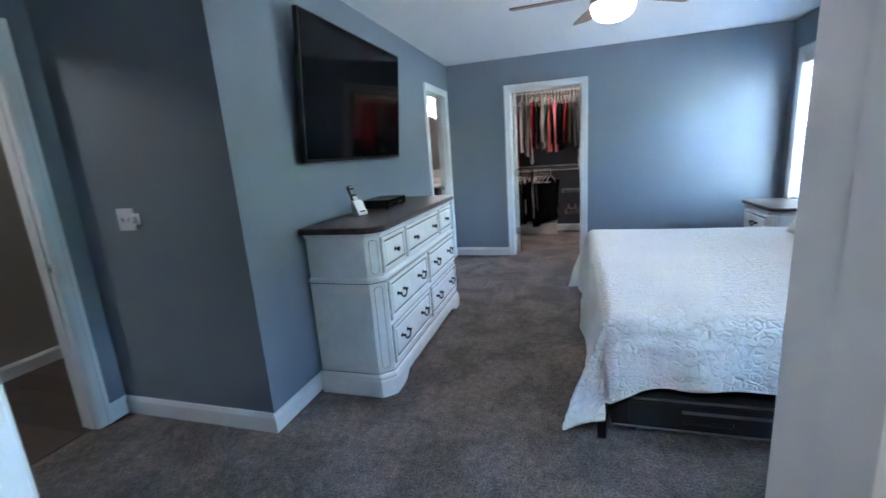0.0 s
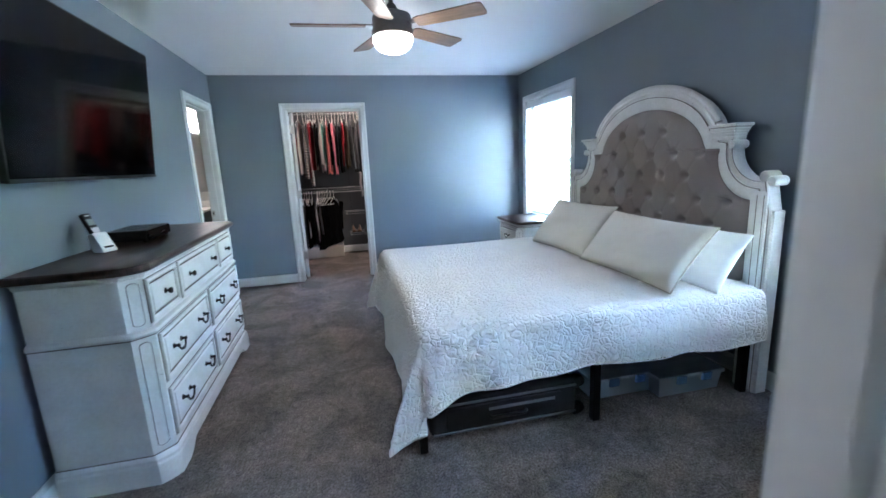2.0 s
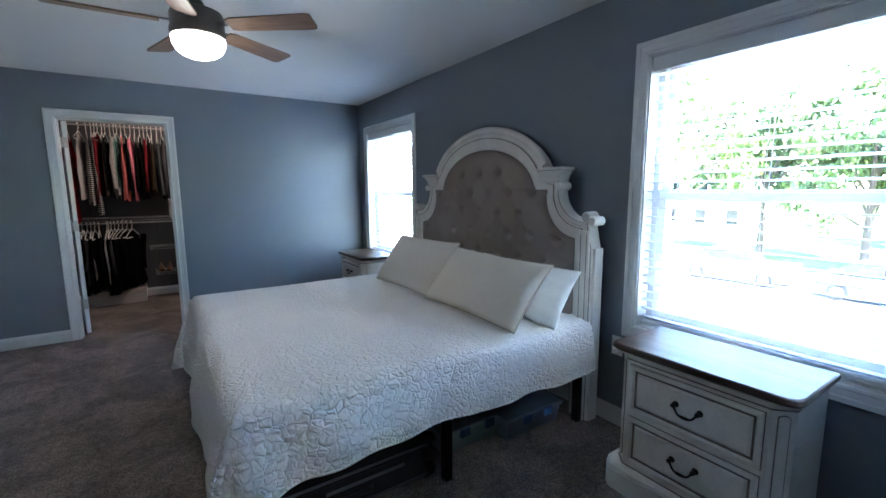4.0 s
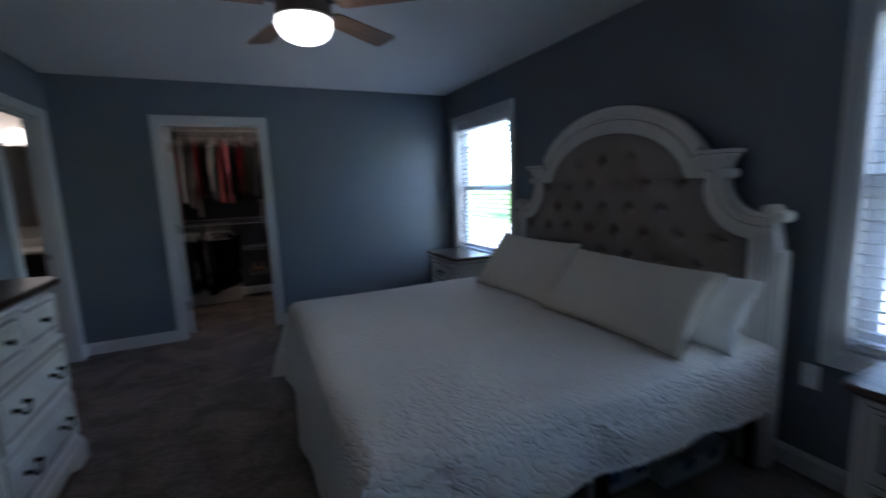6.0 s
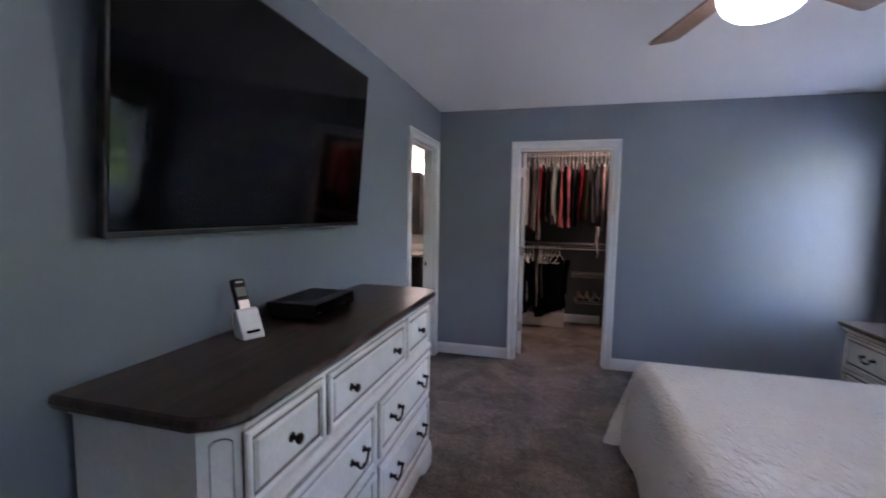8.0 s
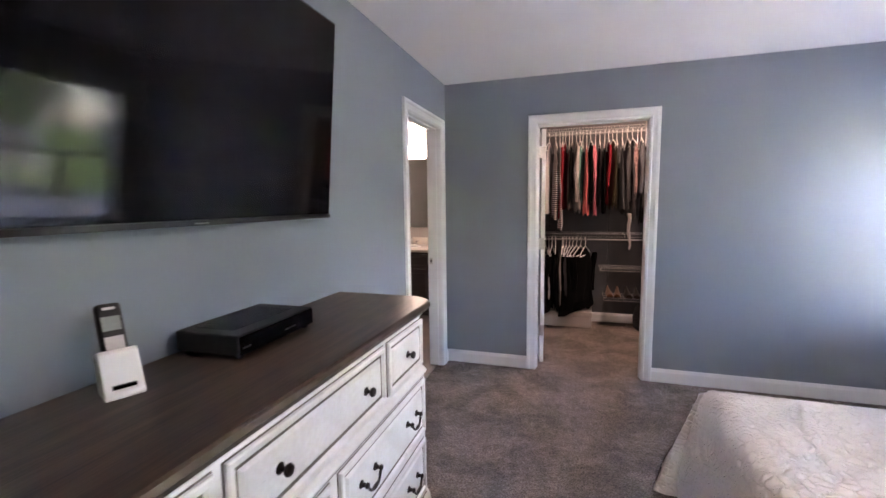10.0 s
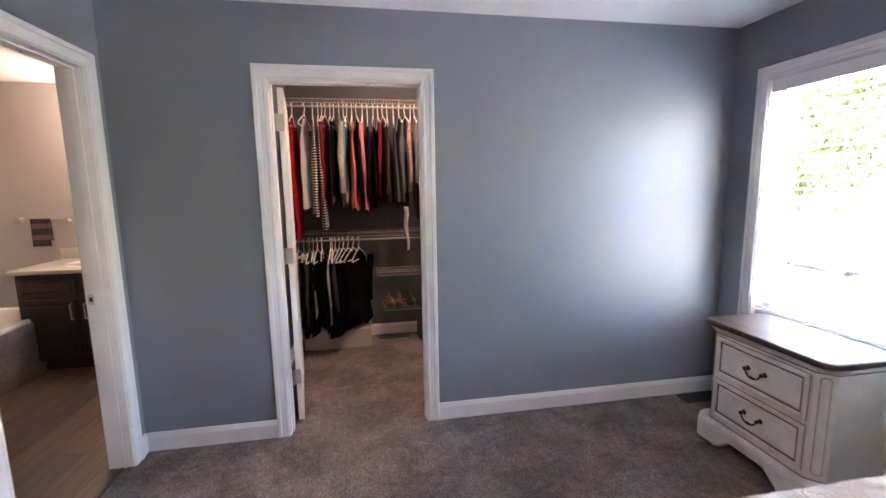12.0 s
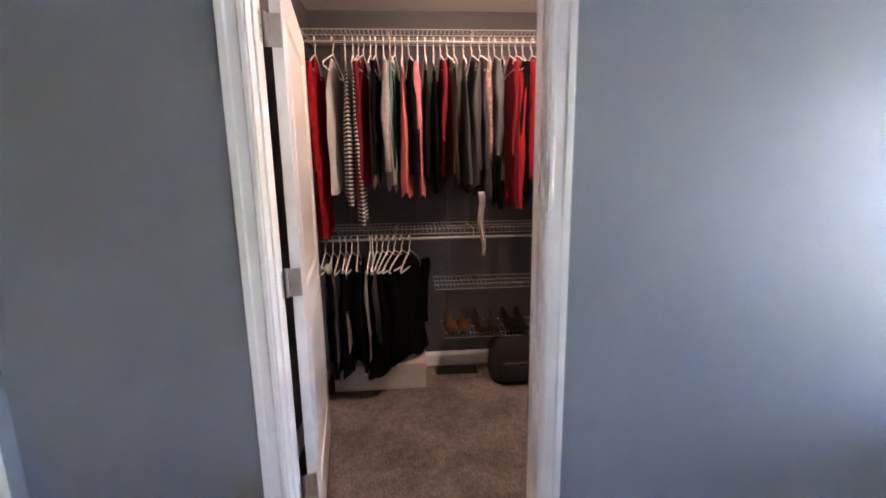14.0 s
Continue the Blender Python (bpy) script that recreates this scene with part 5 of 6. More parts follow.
closet_door()
for z in (0.302, 1.067, 1.844):
    hl = thing("hinge_leaf", (CLOSET_DOOR[0] + 0.012, NORTH + T - 0.018, z), "brushed nickel hinge leaf on the door jamb", "hinge", "closet door hinges")
    part("leaf", box(blank(), (0.0, -0.018, -0.045), (0.0016, 0.018, 0.045), 0.0004, segments=1), NICKEL, hl, smooth=False)
    for dz in (-0.03, 0.0, 0.03):
        part("screw", lathe(blank(), [(0.004, 0.0014), (0.004, 0.0022), (0.001, 0.0024)], (0, -0.004 if dz else 0.006, dz), "x", 8), GUNMETAL, hl)


def wire_shelf(x0, x1, z, depth, label, rod=True):
    """A white wire shelf on the closet's back wall, with a lip and a hanging rod."""
    y1 = CLOSET_BACK - 0.004
    y0 = y1 - depth
    s = thing("wire_shelf", ((x0 + x1) / 2, y1, z), label, "shelf", "closet wire shelves")
    hw = (x1 - x0) / 2
    for y, dz in ((-0.008, 0.0), (-depth, 0.0), (-depth, -0.032), (-depth * 0.5, -0.004)):
        part("long_wire", tube(blank(), [(-hw, y, dz), (hw, y, dz)], 0.0026, 6), WIRE, s)
    n = int((x1 - x0) / 0.026)
    bm = blank()
    for i in range(n + 1):
        x = -hw + 2 * hw * i / n
        tube(bm, [(x, -0.004, 0.004), (x, -depth + 0.001, 0.004), (x, -depth - 0.002, 0.0), (x, -depth - 0.002, -0.032)], 0.0012, 4)
    tagged(part("wire_deck", bm, WIRE, s, "row of thin cross wires"), kind="stuff")
    if rod:
        part("hanging_rod", tube(blank(), [(-hw, -depth + 0.015, -0.062), (hw, -depth + 0.015, -0.062)], 0.0085, 10), WIRE, s)
    m = max(2, int((x1 - x0) / 0.45))
    for i in range(m + 1):
        x = -hw + 0.02 + (2 * hw - 0.04) * i / m
        bm = tube(blank(), [(x, -0.002, -0.06 if not rod else -0.012), (x, -depth * 0.97, -0.008)], 0.004, 6)
        if rod:
            tube(bm, [(x, -depth + 0.006, -0.004), (x, -depth + 0.004, -0.05), (x, -depth + 0.015, -0.072)], 0.0032, 6)
        part("bracket", bm, WIRE, s)
    return s


wire_shelf(CLOSET_LEFT + 0.01, CLOSET_RIGHT - 0.02, 2.222, 0.32, "white wire shelf with hanging rod, nearly empty on top")
wire_shelf(CLOSET_LEFT + 0.01, CLOSET_RIGHT - 0.02, 1.068, 0.32, "white wire shelf with hanging rod below the upper clothes")
wire_shelf(0.45, CLOSET_RIGHT - 0.02, 0.680, 0.235, "short white wire shelf, empty", rod=False)
wire_shelf(0.50, CLOSET_RIGHT - 0.02, 0.348, 0.26, "short white wire shelf with dark shoes on it", rod=False)
for x in (0.55, -0.12):
    tr = thing("shelf_standard", (x, CLOSET_BACK - 0.001, 0.30), "slotted shelf standard on the closet wall, in its darkened grey", "shelf standard", "shelf standards")
    # track in the same shade-darkened grey, so that it stays faint
    part("track", box(blank(), (-0.012, -0.010, 0.0), (0.012, 0.0, 1.95), 0.001, segments=1), CLOSET_SHADED, tr, smooth=False)
    bm = blank()
    for i in range(38):
        box(bm, (-0.003, -0.0106, 0.03 + i * 0.05), (0.003, -0.0100, 0.05 + i * 0.05))
    tagged(part("slots", bm, BLACK_METAL, tr, "row of slots"), kind="stuff")


def hanger_mesh():
    """A plastic hanger in the y-z plane, hooked over a rod at the origin."""
    bm = blank()
    hook = [(0, 0.030 * math.cos(a), 0.030 * math.sin(a) - 0.020) for a in [radians(x) for x in range(-10, 200, 21)]]
    hook = [(0, y * 0.75, z + 0.004) for _, y, z in hook][::-1]
    hook += [(0, 0.022, -0.035), (0, 0.0, -0.058), (0, 0.0, -0.085)]
    tube(bm, hook, 0.0036, 7)
    arms = [(0, 0.0, -0.082), (0, -0.07, -0.108), (0, -0.17, -0.150), (0, -0.205, -0.172), (0, -0.200, -0.184), (0, -0.10, -0.186), (0, 0.10, -0.186), (0, 0.200, -0.184), (0, 0.205, -0.172), (0, 0.17, -0.150), (0, 0.07, -0.108), (0, 0.0, -0.082)]
    tube(bm, arms, 0.0042, 7)
    return mesh_of("hanger", bm, HANGER, True)


HANGER_MESH = hanger_mesh()


def cloth(name, colour, dark=None, scale=14.0):
    return material(name, colour, 0.92, scale=scale, spots=dark, amount=0.25, grain=300.0, bump=0.3, bump_scale=200.0, specular=0.04)


CLOTHS = {
    "red": cloth("red_cloth", (0.38, 0.014, 0.018), (0.10, 0.005, 0.007), 24.0),
    "light_grey": cloth("light_grey_cloth", (0.42, 0.40, 0.40)),
    "striped": striped_material("black_and_white_striped_cloth", (0.012, 0.012, 0.014), (0.62, 0.60, 0.58), 14.0),
    "patterned": cloth("dark_red_patterned_cloth", (0.40, 0.07, 0.08), (0.03, 0.02, 0.03), 60.0),
    "brown": cloth("brown_grey_cloth", (0.10, 0.075, 0.07)),
    "grey": cloth("marled_grey_cloth", (0.30, 0.29, 0.29), (0.20, 0.19, 0.19), 40.0),
    "green": cloth("teal_green_cloth", (0.10, 0.22, 0.19)),
    "coral": cloth("coral_pink_cloth", (0.74, 0.20, 0.19)),
    "rose": cloth("rose_print_cloth", (0.62, 0.22, 0.25), (0.40, 0.10, 0.14), 40.0),
    "black": cloth("black_cloth", (0.004, 0.004, 0.0042)),
    "olive": cloth("olive_brown_cloth", (0.085, 0.068, 0.045)),
    "charcoal": cloth("charcoal_cloth", (0.055, 0.055, 0.060)),
    "floral": cloth("black_floral_cloth", (0.55, 0.35, 0.33), (0.02, 0.016, 0.018), 45.0),
    "scarlet": cloth("scarlet_cloth", (0.50, 0.035, 0.05)),
    "maroon": cloth("maroon_cloth", (0.16, 0.015, 0.022)),
    "slate": cloth("slate_cloth", (0.085, 0.09, 0.10)),
}


def garment(key, x, y, z, length, thick, width, turn, label, group, sleeve=0.5, hanger=True, hook_turn=None):
    """A top on a hanger: the body hangs in folds from the shoulders, the sleeves at both ends."""
    g = new("hanging_top")
    g.matrix_world = pose(x, y, z, 0, 0, turn)
    tagged(g, label, "clothing", group)
    seed = x * 13.7 + z * 3.1
    rows, cols = 22, 18
    bm = blank()
    sheets = []
    for s in (-1, 1):
        sheet = []
        for i in range(rows + 1):
            v = i / rows
            zz = -0.112 - v * length
            shoulder = min(1.0, v * length / 0.085)
            hw = 0.045 + (width - 0.045) * shoulder ** 0.8 + 0.02 * v
            row = []
            for j in range(cols + 1):
                u = 2 * j / cols - 1
                body = (1 - abs(u) ** 5)
                wave = 0.35 * math.sin(u * 7.0 + seed * 2 + v * 1.3) * v + 0.25 * noise.noise((u * 3, v * 3, seed))
                xx = s * thick * body * (0.18 + 0.82 * min(1, v * 2.4)) + thick * 0.9 * wave * min(1, v * 2) + 0.020 * math.sin(seed * 5.0) * v
                hem = (0.016 * math.sin(u * 9 + seed) + 0.050 * noise.noise((u * 2.6, seed, 0.5)) + 0.012 * noise.noise((u * 9.0, seed, 2.5))) * v
                yy = u * hw + (0.01 * math.sin(zz * 14 + seed) if abs(u) > 0.8 else 0)
                row.append(bm.verts.new((xx, yy, zz - 0.15 * abs(u) * (1 - v) * shoulder * 0.9 + hem)))
            sheet.append(row)
        sheets.append(sheet)
        for i in range(rows):
            for j in range(cols):
                bm.faces.new((sheet[i][j], sheet[i][j + 1], sheet[i + 1][j + 1], sheet[i + 1][j]))
    for i in range(rows):
        for j in (0, cols):
            bm.faces.new((sheets[0][i][j], sheets[0][i + 1][j], sheets[1][i + 1][j], sheets[1][i][j]))
    part("body", bm, CLOTHS[key], g)
    if sleeve:
        for s in (-1, 1):
            pts, rs = [], []
            for i in range(11):
                v = i / 10
                pts.append((0.006 * math.sin(v * 5 + seed + s) + thick * 0.3 * s, s * (width + 0.012 - 0.025 * v + 0.008 * math.sin(v * 6 + seed)), -0.165 - v * sleeve))
                rs.append((thick * (0.55 + 0.55 * min(1.0, v * 4) - 0.4 * v) + 0.003) * (1 + 0.22 * math.sin(v * 11 + seed)))
            part("sleeve", tube(blank(), pts, rs, 8), CLOTHS[key], g)
    if hanger:
        h = tagged(new("clothes_hanger", HANGER_MESH), "white plastic clothes hanger on the closet rod", "hanger", "hangers")
        h.matrix_world = pose(x, y, z, 0, 0, turn if hook_turn is None else hook_turn)
    return g


ROD_Y = CLOSET_BACK - 0.309
UPPER_Z, LOWER_Z = 2.160 + 0.010, 1.006 + 0.010
TOPS = (
    ("red", -0.215, 0.95, 0.026, "long red dress"), ("light_grey", -0.115, 0.66, 0.016, "light grey cardigan"), ("striped", -0.045, 0.80, 0.024, "black and white striped top"),
    ("striped", 0.000, 0.84, 0.022, "black and white striped top"), ("patterned", 0.030, 0.70, 0.014, "dark red patterned blouse"), ("maroon", 0.058, 0.62, 0.012, "maroon top"),
    ("brown", 0.100, 0.68, 0.018, "brown-grey top"), ("black", 0.130, 0.62, 0.012, "black top"), ("grey", 0.175, 0.68, 0.022, "marled grey sweater"),
    ("black", 0.212, 0.60, 0.013, "black top"), ("green", 0.240, 0.58, 0.010, "teal green top"), ("coral", 0.282, 0.72, 0.026, "coral pink top"),
    ("black", 0.320, 0.64, 0.013, "black top"), ("rose", 0.372, 0.68, 0.015, "rose print blouse"), ("black", 0.415, 0.66, 0.020, "black top"),
    ("black", 0.465, 0.70, 0.022, "black top"), ("maroon", 0.505, 0.56, 0.012, "maroon top"), ("olive", 0.545, 0.62, 0.018, "olive brown top"),
    ("olive", 0.585, 0.58, 0.016, "olive brown top"), ("slate", 0.640, 0.74, 0.020, "slate grey jacket"), ("charcoal", 0.690, 0.72, 0.020, "charcoal jacket"),
    ("charcoal", 0.740, 0.70, 0.020, "charcoal top"), ("floral", 0.790, 0.52, 0.012, "black floral blouse"), ("slate", 0.825, 0.70, 0.020, "slate grey top"),
    ("black", 0.870, 0.74, 0.022, "black top"), ("maroon", 0.915, 0.78, 0.014, "maroon top"), ("scarlet", 0.955, 0.80, 0.014, "scarlet top"),
    ("black", 0.995, 0.70, 0.020, "black top"), ("scarlet", 1.050, 0.66, 0.022, "scarlet top"), ("charcoal", 1.11, 0.70, 0.022, "charcoal top"), ("rose", 1.18, 0.66, 0.020, "rose print blouse"), ("black", 1.25, 0.7, 0.022, "black top"),
)
for key, x, length, thick, what in TOPS:
    extra = random.uniform(-0.03, 0.08)
    garment(key, x, ROD_Y, UPPER_Z, length + 0.03 + extra, thick, random.uniform(0.19, 0.22), random.uniform(-8, 8), what + " hanging from the upper closet rod", "clothes on the upper rod", sleeve=random.choice((0.0, 0.0, 0.42, 0.50, 0.58)))
bm = blank()
strip = [[bm.verts.new((0.692 + 0.034 * j / 4 * (1 - 0.45 * i / 14) + 0.006 * math.sin(i * 0.7) + 0.022 * i / 14, ROD_Y - 0.215 + 0.012 * math.sin(j * 1.9 + i * 0.3), 1.30 - 0.026 * i - 0.012 * (j % 2) * (i == 14))) for j in range(5)] for i in range(15)]
for p, q in zip(strip, strip[1:]):
    for j in range(4):
        bm.faces.new((p[j], p[j + 1], q[j + 1], q[j]))
scarf = single("scarf", bm, CLOTHS["light_grey"], "pale grey scarf hanging beside the charcoal jackets", "scarf")
scarf.modifiers.new("thickness", "SOLIDIFY").thickness = 0.006
LOWER = (
    ("slate", -0.230, 0.70, 0.018, 0), ("black", -0.185, 0.76, 0.022, 4), ("charcoal", -0.140, 0.62, 0.015, -4), ("light_grey", -0.105, 0.56, 0.010, 2), ("black", -0.070, 0.74, 0.024, -8),
    ("black", -0.030, 0.72, 0.020, 5), ("light_grey", 0.045, 0.66, 0.006, -3), ("charcoal", 0.060, 0.56, 0.012, 8), ("black", 0.085, 0.78, 0.024, -14),
    ("black", 0.120, 0.80, 0.026, -24), ("black", 0.155, 0.76, 0.026, -34), ("black", 0.195, 0.74, 0.026, -42), ("black", 0.240, 0.70, 0.024, -46), ("black", 0.290, 0.62, 0.020, -34),
)
for key, x, length, thick, turn in LOWER:
    garment(key, x, ROD_Y, LOWER_Z, length - 0.03, thick, 0.175 if turn < -10 else 0.20, turn, {"slate": "slate grey", "light_grey": "light grey"}.get(key, key) + " skirt or top hanging from the lower closet rod", "clothes on the lower rod", sleeve=0.44 if turn < -30 else 0.0 if turn < -10 else 0.40, hook_turn=turn * 0.45)


def carton():
    b = thing("cardboard_box", (0.075, 7.40, 0), "low white cardboard box on the closet floor", "box")
    CARD = material("white_card", (0.50, 0.46, 0.42), 0.8, scale=8.0, amount=0.08)
    part("tray", box(blank(), (-0.30, -0.15, 0.0), (0.30, 0.15, 0.155), 0.004), CARD, b, smooth=False)
    part("lid", box(blank(), (-0.304, -0.154, 0.125), (0.304, 0.154, 0.180), 0.004), CARD, b, smooth=False)
    return b


carton()


def backpack():
    b = thing("backpack", (1.0, 7.36, 0), "black backpack slumped on the closet floor", "backpack")
    bm = blank()
    rings = []
    for z, w, d in ((0.0, 0.15, 0.10), (0.03, 0.18, 0.13), (0.12, 0.185, 0.14), (0.22, 0.17, 0.12), (0.29, 0.13, 0.085), (0.32, 0.06, 0.04)):
        rings.append([bm.verts.new((w * math.copysign(abs(math.cos(a)) ** 0.6, math.cos(a)) + 0.006 * noise.noise((a, z * 9, 1)), d * math.copysign(abs(math.sin(a)) ** 0.6, math.sin(a)), z)) for a in [2 * math.pi * k / 28 for k in range(28)]])
    for p, q in zip(rings, rings[1:]):
        for k in range(28):
            bm.faces.new((p[k], p[(k + 1) % 28], q[(k + 1) % 28], q[k]))
    bm.faces.new(rings[0][::-1])
    bm.faces.new(rings[-1])
    part("body", bm, NYLON, b)
    part("pocket", box(blank(), (-0.12, -0.165, 0.03), (0.12, -0.12, 0.17), 0.02, segments=3), NYLON, b)
    part("zip", tube(blank(), [(-0.11, -0.16, 0.165), (0.0, -0.168, 0.172), (0.11, -0.16, 0.165)], 0.003, 5), GREY_TRIM, b)
    part("top_loop", tube(blank(), [(-0.03, 0.0, 0.315), (-0.02, 0.0, 0.345), (0.02, 0.0, 0.345), (0.03, 0.0, 0.315)], 0.006, 6), NYLON, b)
    return b


backpack()
LEATHER = material("brown_leather", (0.15, 0.068, 0.030), 0.45, scale=14.0, amount=0.4, bump=0.1, bump_scale=80.0)
DARK_LEATHER = material("dark_leather", (0.03, 0.022, 0.018), 0.45, scale=14.0, amount=0.4, bump=0.1, bump_scale=80.0)


def shoe(x, y, z, mat_, turn, label):
    s = thing("shoe", (x, y, z), label, "shoe", "shoes on the closet shelf", turn=turn)
    sole = [(-0.034, -0.125), (-0.040, -0.05), (-0.030, 0.02), (-0.033, 0.09), (-0.018, 0.125), (0.018, 0.125), (0.033, 0.09), (0.030, 0.02), (0.040, -0.05), (0.034, -0.125), (0.0, -0.142)]
    part("sole", prism(blank(), sole, 0.0, 0.014), DARK_LEATHER, s, smooth=False)
    bm = blank()
    rings = []
    for i in range(9):
        v = i / 8
        y0 = -0.135 + v * 0.258
        h = 0.028 + 0.050 * v ** 1.5
        w = 0.030 + 0.010 * math.sin(v * 5)
        rings.append([bm.verts.new((w * math.cos(a), y0, 0.013 + h * max(0, math.sin(a)))) for a in [math.pi * k / 10 for k in range(11)]])
    for p, q in zip(rings, rings[1:]):
        for k in range(10):
            bm.faces.new((p[k], p[k + 1], q[k + 1], q[k]))
    bm.faces.new(rings[0])
    bm.faces.new(rings[-1][::-1])
    part("upper", bm, mat_, s)
    return s


for i, (x, m_, t) in enumerate(((0.56, LEATHER, 3), (0.65, LEATHER, -4), (0.76, DARK_LEATHER, 2), (0.85, DARK_LEATHER, -3), (0.96, BLACK_PLASTIC, 4), (1.05, BLACK_PLASTIC, -2))):
    shoe(x, CLOSET_BACK - 0.15, 0.3535, m_, t, ("brown" if m_ is LEATHER else "dark brown" if m_ is DARK_LEATHER else "black") + " leather shoe on the wire shelf")


def closet_lamp():
    l = thing("closet_ceiling_light", (0.75, 6.45, CEIL), "small round flush ceiling light of the closet", "ceiling light")
    part("base", lathe(blank(), [(0.11, 0.0), (0.11, -0.018), (0.10, -0.022), (0.01, -0.022)], sides=28), TRIM, l)
    part("dome", lathe(blank(), [(0.098, -0.022), (0.095, -0.045), (0.07, -0.068), (0.03, -0.078), (0.001, -0.08)], sides=28), OPAL, l)
    return l


closet_lamp()


# ---- bathroom ----
VANITY = material("espresso_cabinet", (0.030, 0.020, 0.016), 0.4, scale=6.0, amount=0.3, bump=0.05, bump_scale=80.0)
MARBLE = material("cultured_marble", (0.72, 0.66, 0.60), 0.2, scale=6.0, amount=0.08)
PORCELAIN = material("white_porcelain", (0.80, 0.78, 0.75), 0.15, scale=6.0, amount=0.03)
TUB_PANEL = material("grey_marbled_panel", (0.30, 0.28, 0.265), 0.35, scale=5.0, spots=(0.13, 0.12, 0.115), grain=30.0)
MIRROR = material("mirror_silver", (0.85, 0.86, 0.86), 0.02, 1.0, scale=3.0, amount=0.01)
TOWEL = striped_material("plum_striped_towel", (0.06, 0.035, 0.04), (0.16, 0.10, 0.105), 3.0)


def vanity():
    v = thing("vanity_cabinet", (-1.97, 7.22, 0), "dark espresso bathroom vanity with two doors", "vanity")
    w, d, h = 0.43, 0.58, 0.82
    part("carcass", box(blank(), (-w, 0.018, 0.09), (w, d + 0.03, h), 0.002), VANITY, v, smooth=False)
    part("toe_kick", box(blank(), (-w + 0.01, 0.07, 0.0), (w - 0.01, d, 0.09)), VANITY, v, smooth=False)
    for s in (-1, 1):
        bm = groove_panel(blank(), w - 0.012, 0.50, 0.012, 0.05)
        dr = part("door", bm, [VANITY, VANITY], v, smooth=False)
        dr.matrix_local = pose(s * w / 2, 0.018, 0.36, 0, 0, -90)
        part("bar_handle", tube(blank(), [(0.012, -s * 0.165, 0.08), (0.040, -s * 0.165, 0.085), (0.040, -s * 0.165, 0.205), (0.012, -s * 0.165, 0.21)], 0.006, 8), NICKEL, dr, "brushed nickel bar handle")
        bm = groove_panel(blank(), w - 0.012, 0.16, 0.012, 0.03)
        part("false_drawer", bm, [VANITY, VANITY], v, smooth=False).matrix_local = pose(s * w / 2, 0.018, 0.715, 0, 0, -90)
    return v


vanity()
top = thing("bathroom_counter", (-1.98, 7.54, 0.82), "pale marbled bathroom counter with a splashback", "countertop")
part("slab", box(blank(), (-0.45, -0.345, 0.002), (0.45, 0.306, 0.038), 0.008), MARBLE, top)
part("splashback", box(blank(), (-0.45, 0.286, 0.038), (0.45, 0.306, 0.135), 0.004), MARBLE, top)
part("basin_rim", lathe(blank(), [(0.21, 0.039), (0.205, 0.046), (0.19, 0.047), (0.175, 0.040), (0.02, 0.0395)], (0.0, -0.02, 0), "z", 32), PORCELAIN, top)
fa = thing("faucet", (-1.98, 7.76, 0.858), "chrome basin faucet on the vanity top", "faucet")
part("base", box(blank(), (-0.08, -0.025, 0.0), (0.08, 0.025, 0.018), 0.006), CHROME, fa)
part("spout", tube(blank(), [(0, 0, 0.015), (0, -0.005, 0.09), (0, -0.05, 0.125), (0, -0.105, 0.115), (0, -0.125, 0.09)], [0.014, 0.013, 0.012, 0.011, 0.010], 10), CHROME, fa)
for s in (-1, 1):
    part("handle", tube(blank(), [(s * 0.06, 0, 0.015), (s * 0.06, 0, 0.05), (s * 0.10, -0.01, 0.058)], [0.012, 0.010, 0.006], 8), CHROME, fa)
so = thing("soap_bottle", (-2.20, 7.76, 0.858), "white soap dispenser bottle on the vanity", "soap bottle")
part("bottle", lathe(blank(), [(0.03, 0.0), (0.032, 0.01), (0.032, 0.11), (0.02, 0.13), (0.012, 0.135)], sides=18), PORCELAIN, so)
part("pump", tube(blank(), [(0, 0, 0.13), (0, 0, 0.165), (0, -0.035, 0.165)], 0.006, 8), CHROME, so)
mi = thing("bathroom_mirror", (-1.72, BATH_NORTH - 0.012, 1.10), "frameless rectangular mirror above the vanity", "mirror")
part("silvering", box(blank(), (-0.37, 0.0, 0.0), (0.37, 0.008, 0.93)), MIRROR, mi, smooth=False)
for dx in (-0.25, 0.25):
    part("clip", box(blank(), (dx - 0.012, -0.003, -0.006), (dx + 0.012, 0.008, 0.010), 0.001, segments=1), CHROME, mi, smooth=False)
vl = thing("vanity_light", (-1.74, BATH_NORTH, 2.14), "vanity light bar with lit frosted glass shades", "vanity light")
part("back_plate", box(blank(), (-0.32, -0.022, -0.03), (0.32, 0.0, 0.03), 0.005), NICKEL, vl)
for dx in (-0.22, 0.0, 0.22):
    part("arm", tube(blank(), [(dx, -0.02, 0.0), (dx, -0.10, 0.02), (dx, -0.11, 0.05)], 0.007, 8), NICKEL, vl)
    part("shade", lathe(blank(), [(0.028, 0.075), (0.058, 0.068), (0.068, 0.04), (0.075, -0.075), (0.066, -0.082), (0.004, -0.078)], (dx, -0.11, 0.0), "z", 22), BATH_OPAL, vl, "lit frosted glass shade")
tb = thing("towel_bar", (-2.52, BATH_NORTH, 1.225), "chrome towel bar on the beige wall", "towel bar")
part("bar", tube(blank(), [(-0.19, -0.06, 0), (0.19, -0.06, 0)], 0.007, 10), CHROME, tb)
for s in (-1, 1):
    part("post", lathe(blank(), [(0.024, 0.0), (0.024, -0.008), (0.012, -0.014), (0.012, -0.055), (0.016, -0.062), (0.014, -0.070), (0.002, -0.072)], (s * 0.19, 0, 0), "y", 16), CHROME, tb)


